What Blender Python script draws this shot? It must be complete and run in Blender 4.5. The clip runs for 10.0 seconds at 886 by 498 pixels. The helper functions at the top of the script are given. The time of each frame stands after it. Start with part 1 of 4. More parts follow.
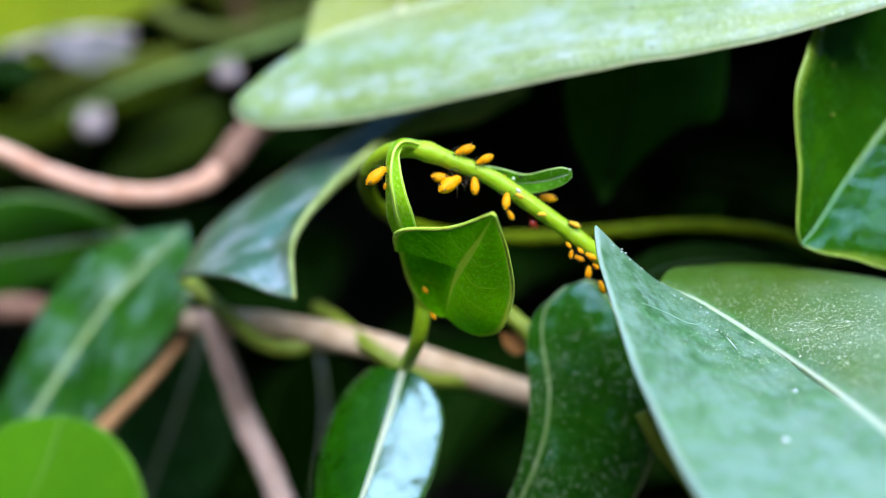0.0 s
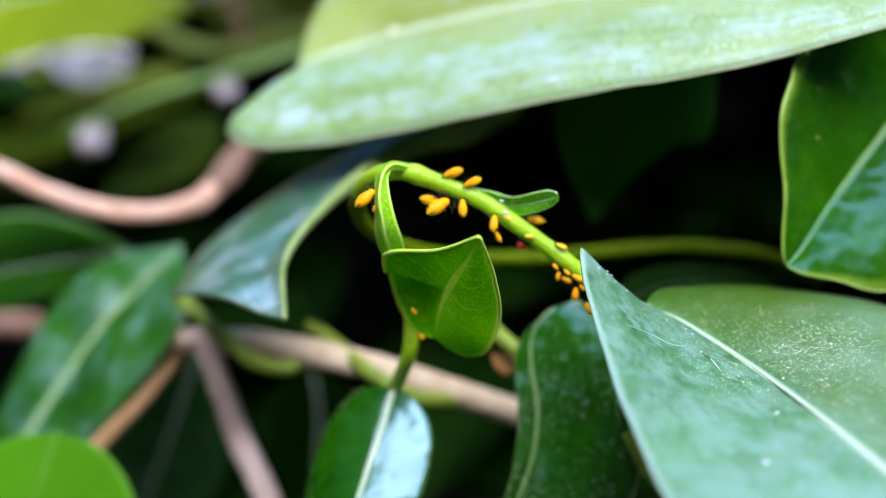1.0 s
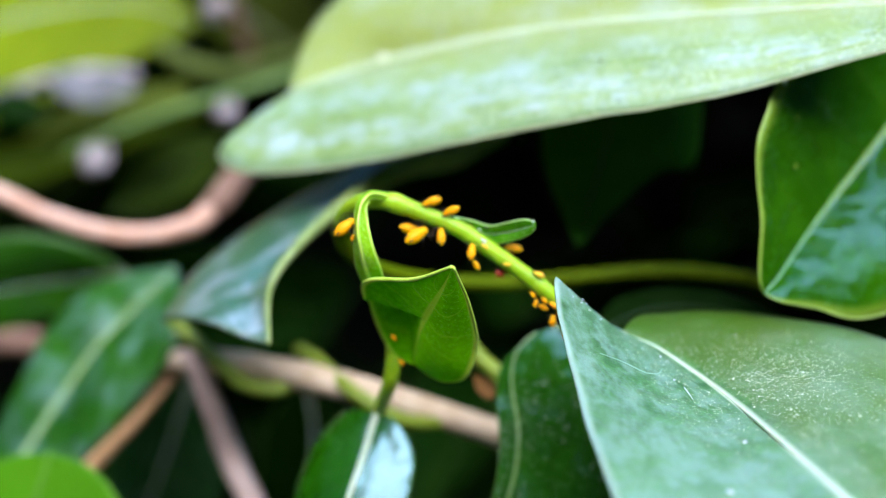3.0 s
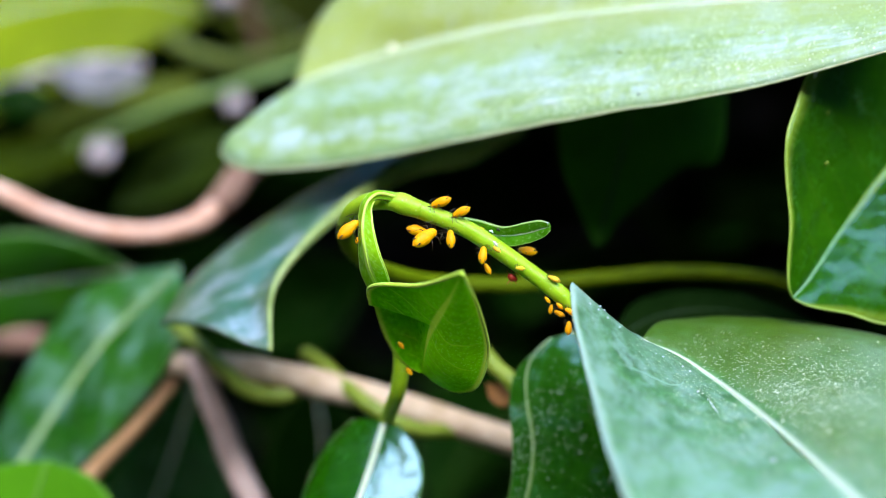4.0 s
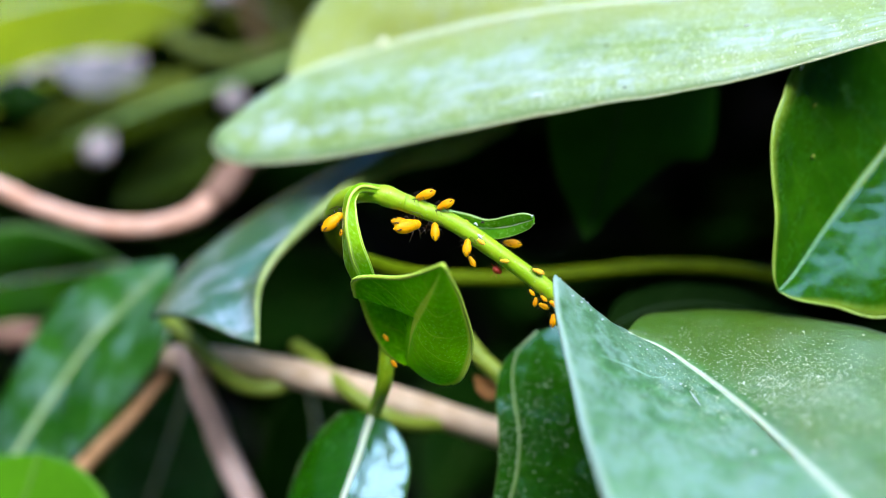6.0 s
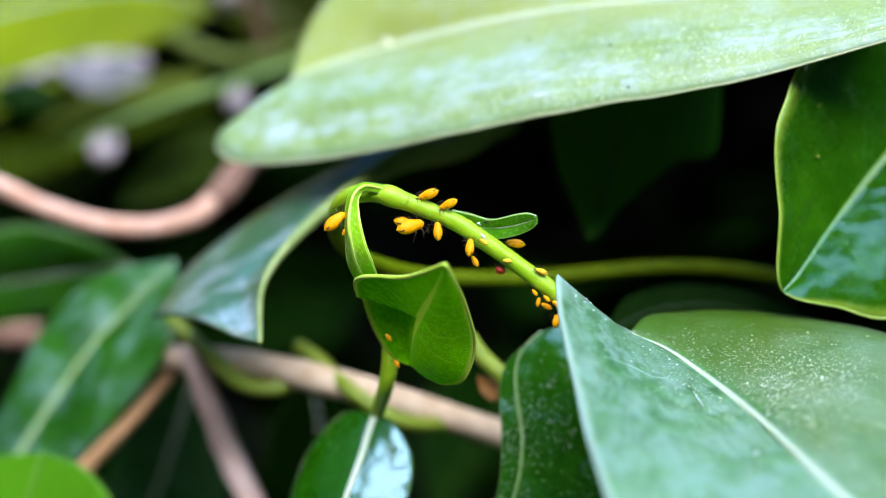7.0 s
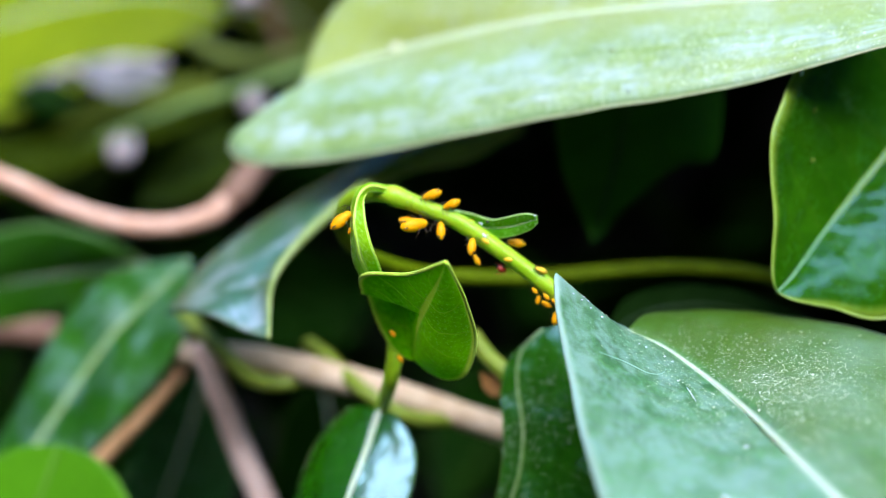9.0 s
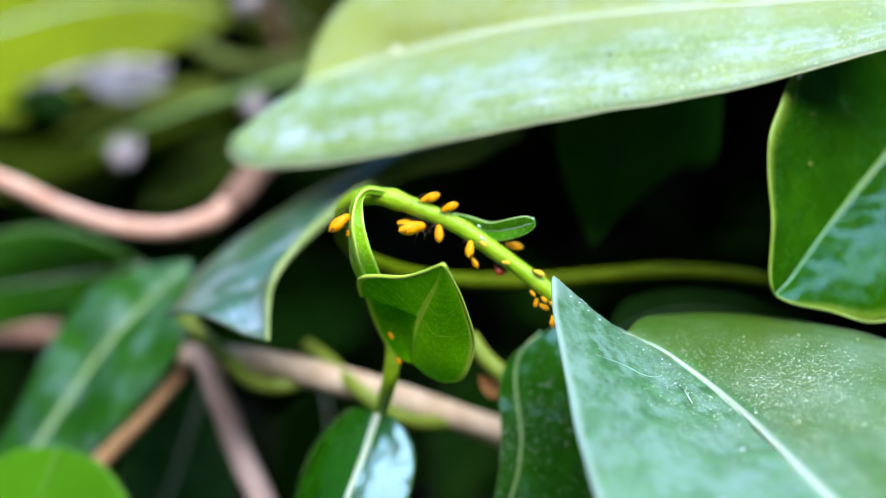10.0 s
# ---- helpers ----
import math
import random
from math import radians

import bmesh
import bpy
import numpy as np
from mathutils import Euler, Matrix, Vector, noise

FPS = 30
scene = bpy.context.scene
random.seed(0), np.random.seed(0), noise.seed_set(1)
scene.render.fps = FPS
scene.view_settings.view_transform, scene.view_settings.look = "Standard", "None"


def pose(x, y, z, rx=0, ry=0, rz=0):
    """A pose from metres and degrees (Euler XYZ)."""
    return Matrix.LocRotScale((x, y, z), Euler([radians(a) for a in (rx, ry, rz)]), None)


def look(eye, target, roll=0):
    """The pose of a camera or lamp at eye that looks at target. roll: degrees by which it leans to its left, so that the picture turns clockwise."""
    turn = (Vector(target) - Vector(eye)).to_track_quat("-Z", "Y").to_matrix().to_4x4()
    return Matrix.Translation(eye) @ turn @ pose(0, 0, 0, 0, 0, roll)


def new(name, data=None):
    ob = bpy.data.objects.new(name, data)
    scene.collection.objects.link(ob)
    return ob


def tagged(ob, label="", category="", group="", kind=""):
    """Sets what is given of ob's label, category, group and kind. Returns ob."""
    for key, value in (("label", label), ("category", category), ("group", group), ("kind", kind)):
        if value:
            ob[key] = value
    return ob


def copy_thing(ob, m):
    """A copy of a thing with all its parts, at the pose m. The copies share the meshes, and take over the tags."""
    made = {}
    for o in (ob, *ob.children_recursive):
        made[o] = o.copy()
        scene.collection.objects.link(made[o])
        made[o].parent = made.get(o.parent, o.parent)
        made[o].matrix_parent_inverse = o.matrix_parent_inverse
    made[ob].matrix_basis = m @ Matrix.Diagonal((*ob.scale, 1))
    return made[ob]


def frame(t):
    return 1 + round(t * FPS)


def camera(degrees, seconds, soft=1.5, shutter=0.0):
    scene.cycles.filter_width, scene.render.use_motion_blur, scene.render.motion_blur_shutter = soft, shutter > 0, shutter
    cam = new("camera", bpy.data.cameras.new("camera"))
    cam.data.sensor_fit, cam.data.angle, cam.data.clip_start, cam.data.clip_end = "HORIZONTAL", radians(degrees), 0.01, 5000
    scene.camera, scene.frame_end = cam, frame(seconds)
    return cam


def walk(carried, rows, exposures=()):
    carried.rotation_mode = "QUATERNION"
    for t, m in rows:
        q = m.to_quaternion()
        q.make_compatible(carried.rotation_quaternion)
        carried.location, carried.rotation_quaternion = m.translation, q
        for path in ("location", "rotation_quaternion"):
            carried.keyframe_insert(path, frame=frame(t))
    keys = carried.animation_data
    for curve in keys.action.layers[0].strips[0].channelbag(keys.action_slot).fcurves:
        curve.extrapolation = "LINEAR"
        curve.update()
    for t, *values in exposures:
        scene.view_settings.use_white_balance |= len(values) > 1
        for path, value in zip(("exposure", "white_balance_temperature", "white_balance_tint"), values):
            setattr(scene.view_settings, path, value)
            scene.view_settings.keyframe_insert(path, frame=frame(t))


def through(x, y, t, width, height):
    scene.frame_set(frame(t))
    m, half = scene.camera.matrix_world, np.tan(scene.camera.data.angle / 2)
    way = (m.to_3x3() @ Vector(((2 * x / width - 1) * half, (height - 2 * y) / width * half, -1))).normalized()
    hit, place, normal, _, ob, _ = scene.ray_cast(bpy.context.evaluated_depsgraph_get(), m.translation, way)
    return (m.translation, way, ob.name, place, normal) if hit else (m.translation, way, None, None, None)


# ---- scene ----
# The plan is in millimetres from the first eye: x right, y ahead, z up as the first view leans.
cam = camera(39.88, 10.0, soft=0.85)
EYE, TILT = 0.9, -1.0
BASE = pose(0, 0, EYE, TILT, 0, 0)
cam.data.dof.use_dof = True
cam.data.dof.focus_distance = 0.138
cam.data.dof.aperture_fstop = 7.8
# seconds, millimetres right, ahead and up, then yaw, pitch and roll in degrees
ROWS = [
    (0.0, 0.00, 0.00, 0.00, 0.000, 0.000, 0.000),
    (0.5, 0.33, -1.57, -0.36, 0.123, 0.315, 0.232),
    (1.0, 1.94, -1.70, 1.10, 0.212, 0.578, 0.137),
    (1.5, 3.18, -0.56, 3.36, 0.418, 0.778, 0.064),
    (2.0, 4.73, -2.68, 2.72, 0.614, 0.816, 0.094),
    (2.5, 4.59, -6.31, 2.35, 1.025, 0.954, 0.222),
    (2.7, 5.55, -5.92, 2.70, 1.077, 1.007, 0.256),
    (3.8, 9.16, 3.04, 5.18, 2.102, 0.493, 0.191),
    (4.0, 8.22, 3.88, 5.35, 2.187, 0.389, 0.217),
    (4.5, 9.13, 5.00, 4.72, 2.370, 0.360, 0.267),
    (5.0, 10.66, 4.43, 5.46, 2.506, 0.277, 0.275),
    (5.5, 11.68, 3.93, 4.42, 2.554, 0.363, 0.287),
    (5.7, 11.24, 3.84, 4.60, 2.625, 0.290, 0.280),
    (6.8, 11.36, 3.81, 4.83, 2.831, 0.348, 0.346),
    (7.0, 11.76, 4.09, 4.46, 3.029, 0.393, 0.374),
    (7.5, 10.86, 3.90, 4.43, 3.343, 0.438, 0.688),
    (8.0, 11.36, 2.94, 4.45, 3.531, 0.373, 0.752),
    (8.5, 12.14, 1.78, 3.95, 3.696, 0.452, 0.745),
    (9.0, 13.91, -0.08, 3.84, 3.916, 0.570, 0.765),
    (9.5, 13.63, -1.18, 3.76, 4.077, 0.810, 0.818),
    (10.0, 14.58, -0.41, 3.65, 4.083, 0.773, 0.837),
]
walk(cam, [(t, BASE @ pose(x / 1000, y / 1000, z / 1000, 90 + pitch, -roll, yaw)) for t, x, y, z, yaw, pitch, roll in ROWS],
     exposures=[(0.0, 3.1, 6650, 9), (2.5, 3.18, 6650, 9), (4.5, 3.19, 6650, 9), (10.0, 3.19, 6650, 9)])

# ---- world and light: bright open shade, soft sky from above and before the plant ----
world = bpy.data.worlds.new("sky")
scene.world = world
world.use_nodes = True
wt = world.node_tree
sky = wt.nodes.new("ShaderNodeTexSky")
sky.sky_type = "NISHITA"
sky.sun_disc = False
sky.sun_elevation = radians(40)
sky.sun_rotation = radians(190)
sky.dust_density = 0.2
sky.ozone_density = 1.0
haze = wt.nodes.new("ShaderNodeHueSaturation")
haze.inputs["Saturation"].default_value = 1.25
wt.links.new(sky.outputs[0], haze.inputs["Color"])
wt.links.new(haze.outputs[0], wt.nodes["Background"].inputs[0])
wt.nodes["Background"].inputs[1].default_value = 0.12
sun_lamp = new("sun", bpy.data.lights.new("sun", "SUN"))
sun_lamp.data.energy = 0.95
sun_lamp.data.angle = radians(65)
sun_lamp.data.color = (0.95, 0.97, 1.0)
sun_lamp.matrix_world = look((0.1, -0.5, EYE + 0.42), (0, 0.15, EYE))


# ---- materials ----
def material(name):
    m = bpy.data.materials.new(name)
    m.use_nodes = True
    nt = m.node_tree
    return m, nt, nt.nodes["Principled BSDF"]


class Nodes:
    """Short ways to add nodes to one tree."""

    def __init__(self, nt):
        self.nt = nt

    def put(self, sock, value):
        if hasattr(value, "is_linked"):
            self.nt.links.new(value, sock)
        elif value is not None:
            sock.default_value = value

    def math(self, op, a, b=None, c=None, clamp=False):
        n = self.nt.nodes.new("ShaderNodeMath")
        n.operation, n.use_clamp = op, clamp
        for s, v in zip(n.inputs, (a, b, c)):
            self.put(s, v)
        return n.outputs[0]

    def mix(self, f, a, b, blend="MIX"):
        n = self.nt.nodes.new("ShaderNodeMix")
        n.data_type, n.blend_type = "RGBA", blend
        self.put(n.inputs[0], f)
        self.put(n.inputs[6], a)
        self.put(n.inputs[7], b)
        return n.outputs[2]

    def noise(self, vec, scale, detail=3.0, rough=0.55):
        n = self.nt.nodes.new("ShaderNodeTexNoise")
        self.put(n.inputs["Vector"], vec)
        n.inputs["Scale"].default_value, n.inputs["Detail"].default_value, n.inputs["Roughness"].default_value = scale, detail, rough
        return n.outputs["Fac"]

    def cells(self, vec, scale):
        n = self.nt.nodes.new("ShaderNodeTexVoronoi")
        self.put(n.inputs["Vector"], vec)
        n.inputs["Scale"].default_value = scale
        return n.outputs["Distance"], n.outputs["Color"]

    def ramp(self, f, lo, hi, a=0.0, b=1.0):
        n = self.nt.nodes.new("ShaderNodeMapRange")
        n.interpolation_type = "SMOOTHSTEP"
        for s, v in zip(n.inputs, (f, lo, hi, a, b)):
            self.put(s, v)
        return n.outputs[0]

    def bump(self, height, strength, distance):
        n = self.nt.nodes.new("ShaderNodeBump")
        n.inputs["Strength"].default_value, n.inputs["Distance"].default_value = strength, distance
        self.put(n.inputs["Height"], height)
        return n.outputs[0]

    def coords(self, which="Object"):
        return self.nt.nodes.new("ShaderNodeTexCoord").outputs[which]


def rgb(r, g, b):
    return (r, g, b, 1.0)


def leaf_material(name, deep, light, vein, dust_sheen=0.3, specks=0.3, rough=0.32, veins=9, vein_mix=0.35, glow=0.25, coat=0.25, rim=0.5, spec=0.5, sky_tint=0.0, ripple=1.0, centred=True, wide=0.03, coarse=0.0, sheen_tone=(0.46, 0.58, 0.58), right=None, zone=(2.0, 1.9), lip=0.94, rim_soft=0.045, rim_tone=None, sheen_streak=0.0, through=0.3, sky_gloss=(1.0, 1.0, 1.0)):
    """Waxy leaf: two greens in soft clouds, side veins and pale rim by the blade's own coordinates, a dusty coating
    with sky sheen painted in, dew specks.
    """
    m, nt, bsdf = material(name)
    k = Nodes(nt)
    at, uv = k.coords(), k.coords("UV")
    sep = nt.nodes.new("ShaderNodeSeparateXYZ")
    nt.links.new(uv, sep.inputs[0])
    across = k.math("ABSOLUTE", k.math("MULTIPLY_ADD", sep.outputs[0], 2.0, -1.0))
    along = sep.outputs[1]
    wob = k.noise(at, 240.0, 2.0)
    line = k.math("FRACT", k.math("ADD", k.math("MULTIPLY_ADD", along, float(veins), k.math("MULTIPLY", across, -1.6)), k.math("MULTIPLY", wob, 0.5)))
    line = k.math("ABSOLUTE", k.math("SUBTRACT", line, 0.5))
    fine = k.ramp(line, 0.05, 0.0)
    fine = k.math("MULTIPLY", fine, k.ramp(across, 1.0, 0.55))
    centre = k.ramp(across, wide, wide * 0.4)
    edge = k.ramp(across, lip, lip + rim_soft)
    clouds = k.ramp(k.noise(at, 90.0, 3.0), 0.3, 0.72)
    grain = k.noise(at, 1500.0, 3.0, 0.65)
    col = k.mix(clouds, rgb(*deep), rgb(*light))
    col = k.mix(k.math("MULTIPLY", k.ramp(grain, 0.35, 0.75), 0.3), col, rgb(*[c * 1.7 for c in light]))
    rugged = k.ramp(k.noise(at, 620.0, 5.0, 0.7), 0.3, 0.7)
    col = k.mix(k.math("MULTIPLY", rugged, 0.45 * coarse), col, rgb(*[min(0.8, c * 2.2 + 0.01) for c in light]))
    col = k.mix(k.math("MULTIPLY", fine, vein_mix), col, rgb(*vein))
    col = k.mix(k.math("MULTIPLY", centre, 0.8 if centred else 0.0), col, rgb(*vein))
    col = k.mix(k.math("MULTIPLY", edge, rim), col, rgb(*(rim_tone or vein)))
    # Warmer right half: sunlight on that half is painted into the colour.
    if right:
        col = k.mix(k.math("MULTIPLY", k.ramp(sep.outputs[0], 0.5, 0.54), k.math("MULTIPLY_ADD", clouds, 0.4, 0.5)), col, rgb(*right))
    sheen_film = k.ramp(k.noise(at, 160.0, 4.0, 0.7), 0.42, 0.72)
    if sky_tint:
        # Thins the pale sheen on the right half and deepens its green.
        sheenless = k.math("MULTIPLY", k.ramp(sep.outputs[0], 0.5, 0.56), k.ramp(along, 0.85, 0.5))
        sheen_film = k.math("MULTIPLY", sheen_film, k.math("MULTIPLY_ADD", sheenless, -0.8, 1.0))
        col = k.mix(k.math("MULTIPLY", sheenless, 0.5), col, rgb(0.05, 0.115, 0.002))
    if sheen_streak:
        # Pale patches drawn out along the left margin stand in for sky sheen.
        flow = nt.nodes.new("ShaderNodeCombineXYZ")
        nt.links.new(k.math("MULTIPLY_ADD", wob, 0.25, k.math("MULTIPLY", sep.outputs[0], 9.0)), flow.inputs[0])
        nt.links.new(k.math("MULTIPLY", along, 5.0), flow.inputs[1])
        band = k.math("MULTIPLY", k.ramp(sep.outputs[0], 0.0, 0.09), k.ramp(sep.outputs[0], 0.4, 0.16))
        sheen_patches = k.math("MULTIPLY", k.math("MULTIPLY", k.ramp(k.noise(flow.outputs[0], 1.4, 6.0, 0.7), 0.4, 0.64), k.ramp(k.noise(at, 330.0, 4.0, 0.65), 0.3, 0.62)), k.math("MULTIPLY_ADD", band, 0.85, 0.15))
        sheen_film = k.math("MULTIPLY_ADD", sheen_film, 0.35, k.math("MULTIPLY", sheen_patches, sheen_streak), clamp=True)
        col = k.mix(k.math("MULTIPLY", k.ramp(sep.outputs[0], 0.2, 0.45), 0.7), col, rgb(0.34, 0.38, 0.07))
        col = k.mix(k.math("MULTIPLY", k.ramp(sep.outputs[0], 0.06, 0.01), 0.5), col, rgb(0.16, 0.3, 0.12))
    # Coating colour is partly dusty, partly sky sheen painted in.
    col = k.mix(k.math("MULTIPLY", sheen_film, dust_sheen), col, rgb(*sheen_tone))
    spread = k.math("MULTIPLY", k.ramp(k.noise(at, 60.0, 3.0), 0.3, 0.58), k.ramp(along, 0.15, 0.5))
    dots = k.ramp(k.noise(at, 3000.0, 1.0, 0.5), k.math("MULTIPLY_ADD", spread, -0.13, 0.73 - (0.025 if coarse > 1 else 0)), k.math("MULTIPLY_ADD", spread, -0.1, 0.77 - (0.03 if coarse > 1 else 0)))
    blots = k.math("MULTIPLY", k.ramp(k.noise(at, 1300.0, 1.0, 0.5), 0.72, 0.76), k.ramp(along, 0.2, 0.5))
    if coarse > 1.0:
        near = k.math("MULTIPLY", k.ramp(k.noise(at, 700.0, 1.0, 0.5), 0.7, 0.74), k.ramp(along, 0.45, 0.7))
        blots = k.math("MAXIMUM", blots, near)
    dots = k.math("MULTIPLY", k.math("MAXIMUM", dots, blots), k.ramp(across, *zone))
    col = k.mix(k.math("MULTIPLY", dots, specks), col, rgb(0.8, 0.86, 0.6))
    if sky_tint:
        # Paler teal towards the tip paints in sky sheen.
        tip_sheen = k.math("MULTIPLY", k.ramp(along, 0.55, 0.95), k.ramp(k.noise(at, 110.0, 4.0, 0.6), 0.25, 0.7))
        col = k.mix(k.math("MULTIPLY", tip_sheen, 0.55), col, rgb(0.32, 0.47, 0.32))
    # Bluish left half and left edge: sky light painted into the colour.
    tinted = k.math("MULTIPLY", k.ramp(sep.outputs[0], 0.52, 0.44), sky_tint)
    tint_patches = k.math("MULTIPLY_ADD", k.ramp(k.noise(at, 300.0, 6.0, 0.72), 0.4, 0.62), 0.75, k.math("MULTIPLY", k.ramp(k.noise(at, 60.0, 2.0), 0.35, 0.65), 0.35))
    col = k.mix(k.math("MULTIPLY", tinted, tint_patches, clamp=True), col, rgb(0.31, 0.48, 0.38))
    col = k.mix(k.math("MULTIPLY", k.ramp(sep.outputs[0], 0.025, 0.0), sky_tint * 0.6), col, rgb(0.36, 0.54, 0.46))
    nt.links.new(col, bsdf.inputs["Base Color"])
    r = k.math("MULTIPLY_ADD", sheen_film, 0.22, rough)
    r = k.math("MULTIPLY_ADD", k.ramp(grain, 0.3, 0.8), 0.12, r, clamp=True)
    nt.links.new(r, bsdf.inputs["Roughness"])
    bsdf.inputs["Specular IOR Level"].default_value = spec
    # Blue tint on the gloss stands in for blue sky in its reflections.
    bsdf.inputs["Specular Tint"].default_value = rgb(*sky_gloss)
    bsdf.inputs["Coat Weight"].default_value = coat
    bsdf.inputs["Coat Roughness"].default_value = rough * 0.6
    high = k.math("MULTIPLY_ADD", fine, -1.2 * vein_mix, k.math("MULTIPLY", grain, 0.35))
    high = k.math("MULTIPLY_ADD", dots, specks * 2.0, high)
    high = k.math("MULTIPLY_ADD", k.noise(at, 420.0, 2.0), 0.8, high)
    high = k.math("MULTIPLY_ADD", k.noise(at, 130.0, 2.0), ripple, high)
    high = k.math("MULTIPLY_ADD", rugged, 0.9 * coarse, high)
    nt.links.new(k.bump(high, 0.55, 0.00018), bsdf.inputs["Normal"])
    back = nt.nodes.new("ShaderNodeBsdfTranslucent")
    nt.links.new(k.mix(through, col, rgb(0.5, 0.75, 0.02)), back.inputs[0])
    mix = nt.nodes.new("ShaderNodeMixShader")
    mix.inputs[0].default_value = glow
    nt.links.new(bsdf.outputs[0], mix.inputs[1])
    nt.links.new(back.outputs[0], mix.inputs[2])
    nt.links.new(mix.outputs[0], nt.nodes["Material Output"].inputs[0])
    return m


def plain_material(name, a, b, rough=0.4, scale=600.0, bump=0.3, coat=0.0, metal=0.0, sss=0.0, spots=None, spec=0.5):
    """Two tones in grain at two scales with fine relief."""
    m, nt, bsdf = material(name)
    k = Nodes(nt)
    at = k.coords()
    f = k.math("MULTIPLY_ADD", k.noise(at, scale, 4.0, 0.65), 0.6, k.math("MULTIPLY", k.noise(at, scale * 0.16, 3.0), 0.4))
    col = k.mix(k.ramp(f, 0.34, 0.66), rgb(*a), rgb(*b))
    if spots:
        dist, _ = k.cells(at, spots[0])
        col = k.mix(k.math("MULTIPLY", k.ramp(dist, 0.22, 0.1), 0.7), col, rgb(*spots[1]))
    nt.links.new(col, bsdf.inputs["Base Color"])
    nt.links.new(k.math("MULTIPLY_ADD", f, 0.25, rough - 0.1, clamp=True), bsdf.inputs["Roughness"])
    bsdf.inputs["Coat Weight"].default_value = coat
    bsdf.inputs["Metallic"].default_value = metal
    bsdf.inputs["Specular IOR Level"].default_value = spec
    if sss:
        bsdf.inputs["Subsurface Weight"].default_value = sss
        bsdf.inputs["Subsurface Radius"].default_value = (1.0, 0.6, 0.2)
        bsdf.inputs["Subsurface Scale"].default_value = 0.0008
    nt.links.new(k.bump(f, bump, 0.0003), bsdf.inputs["Normal"])
    return m


VEIN = (0.5, 0.6, 0.3)
# Left half bluish as sky-lit, right half warm as sunlit, both by colour.
M_BROAD = leaf_material("leaf_broad_dusty_sky_tint", (0.032, 0.125, 0.036), (0.075, 0.22, 0.055), (0.66, 0.7, 0.52), dust_sheen=0.24, specks=0.35, rough=0.3, vein_mix=0.06, coat=0.15, spec=0.5, sky_tint=0.75, coarse=0.9, right=(0.105, 0.185, 0.003), zone=(0.62, 0.25), sheen_tone=(0.42, 0.55, 0.4))
# Bluish-white tone paints sky sheen over the dusty green.
M_TOP = leaf_material("leaf_top_dusty_sheen", (0.17, 0.255, 0.06), (0.25, 0.34, 0.09), (0.62, 0.68, 0.34), dust_sheen=0.6, specks=0.45, rough=0.3, vein_mix=0.0, glow=0.1, coat=0.1, spec=0.60, rim=0.6, wide=0.07, coarse=0.4, sheen_tone=(0.58, 0.68, 0.78), right=(0.36, 0.43, 0.07), sheen_streak=0.9, lip=0.965, rim_soft=0.03)
M_FOLDED = leaf_material("leaf_glossy_thin", (0.013, 0.075, 0.0005), (0.028, 0.12, 0.001), (0.4, 0.52, 0.06), dust_sheen=0.0, specks=0.0, rough=0.16, vein_mix=0.05, coat=0.0, glow=0.15, spec=0.3, ripple=16.0, rim=0.75, lip=0.86, rim_soft=0.16, rim_tone=(0.3, 0.42, 0.04), sky_gloss=(0.35, 0.7, 1.0))
# For the leaf deep in the shade: its green is darkened to hold that shade.
M_IN_SHADE = leaf_material("leaf_in_shade", (0.024, 0.11, 0.003), (0.04, 0.15, 0.004), (0.1, 0.2, 0.03), dust_sheen=0.0, specks=0.0, rough=0.4, vein_mix=0.1, coat=0.0, glow=0.1, spec=0.15, rim=0.1, through=0.04)
M_GLOSSY = leaf_material("leaf_glossy", (0.005, 0.055, 0.0003), (0.014, 0.095, 0.0006), (0.4, 0.55, 0.25), dust_sheen=0.0, specks=0.0, rough=0.07, vein_mix=0.04, coat=0.15, glow=0.05, spec=1.0, ripple=10.0, rim=0.15, sky_gloss=(0.5, 0.8, 1.0))
# Darkened for a shaded leaf, with dew specks.
M_SHADE_DEWY = leaf_material("leaf_shaded_dewy", (0.01, 0.07, 0.012), (0.022, 0.11, 0.02), (0.2, 0.32, 0.1), dust_sheen=0.0, specks=0.3, rough=0.16, vein_mix=0.06, coat=0.15, glow=0.1, spec=0.4, rim=0.1, through=0.3)
M_YOUNG = leaf_material("leaf_young", (0.09, 0.5, 0.0005), (0.3, 0.76, 0.001), (0.85, 0.95, 0.1), dust_sheen=0.0, specks=0.1, rough=0.25, veins=8, vein_mix=0.35, spec=0.1, coat=0.12, ripple=4.0, glow=0.35, rim=0.9, wide=0.075, lip=0.92, rim_soft=0.06, through=0.25)
M_YOUNG_PALE = leaf_material("leaf_young_pale", (0.24, 0.56, 0.004), (0.34, 0.66, 0.01), (0.82, 0.95, 0.3), dust_sheen=0.0, specks=0.1, rough=0.18, veins=15, vein_mix=0.5, coat=0.8, spec=0.3, glow=0.3, rim=0.8, wide=0.28, ripple=1.5)
M_SLIM = leaf_material("leaf_young_dark", (0.05, 0.24, 0.003), (0.09, 0.32, 0.006), (0.45, 0.65, 0.2), dust_sheen=0.0, specks=0.15, rough=0.22, vein_mix=0.1, coat=0.3, glow=0.2, rim=0.9, lip=0.86, rim_soft=0.1, spec=0.3)
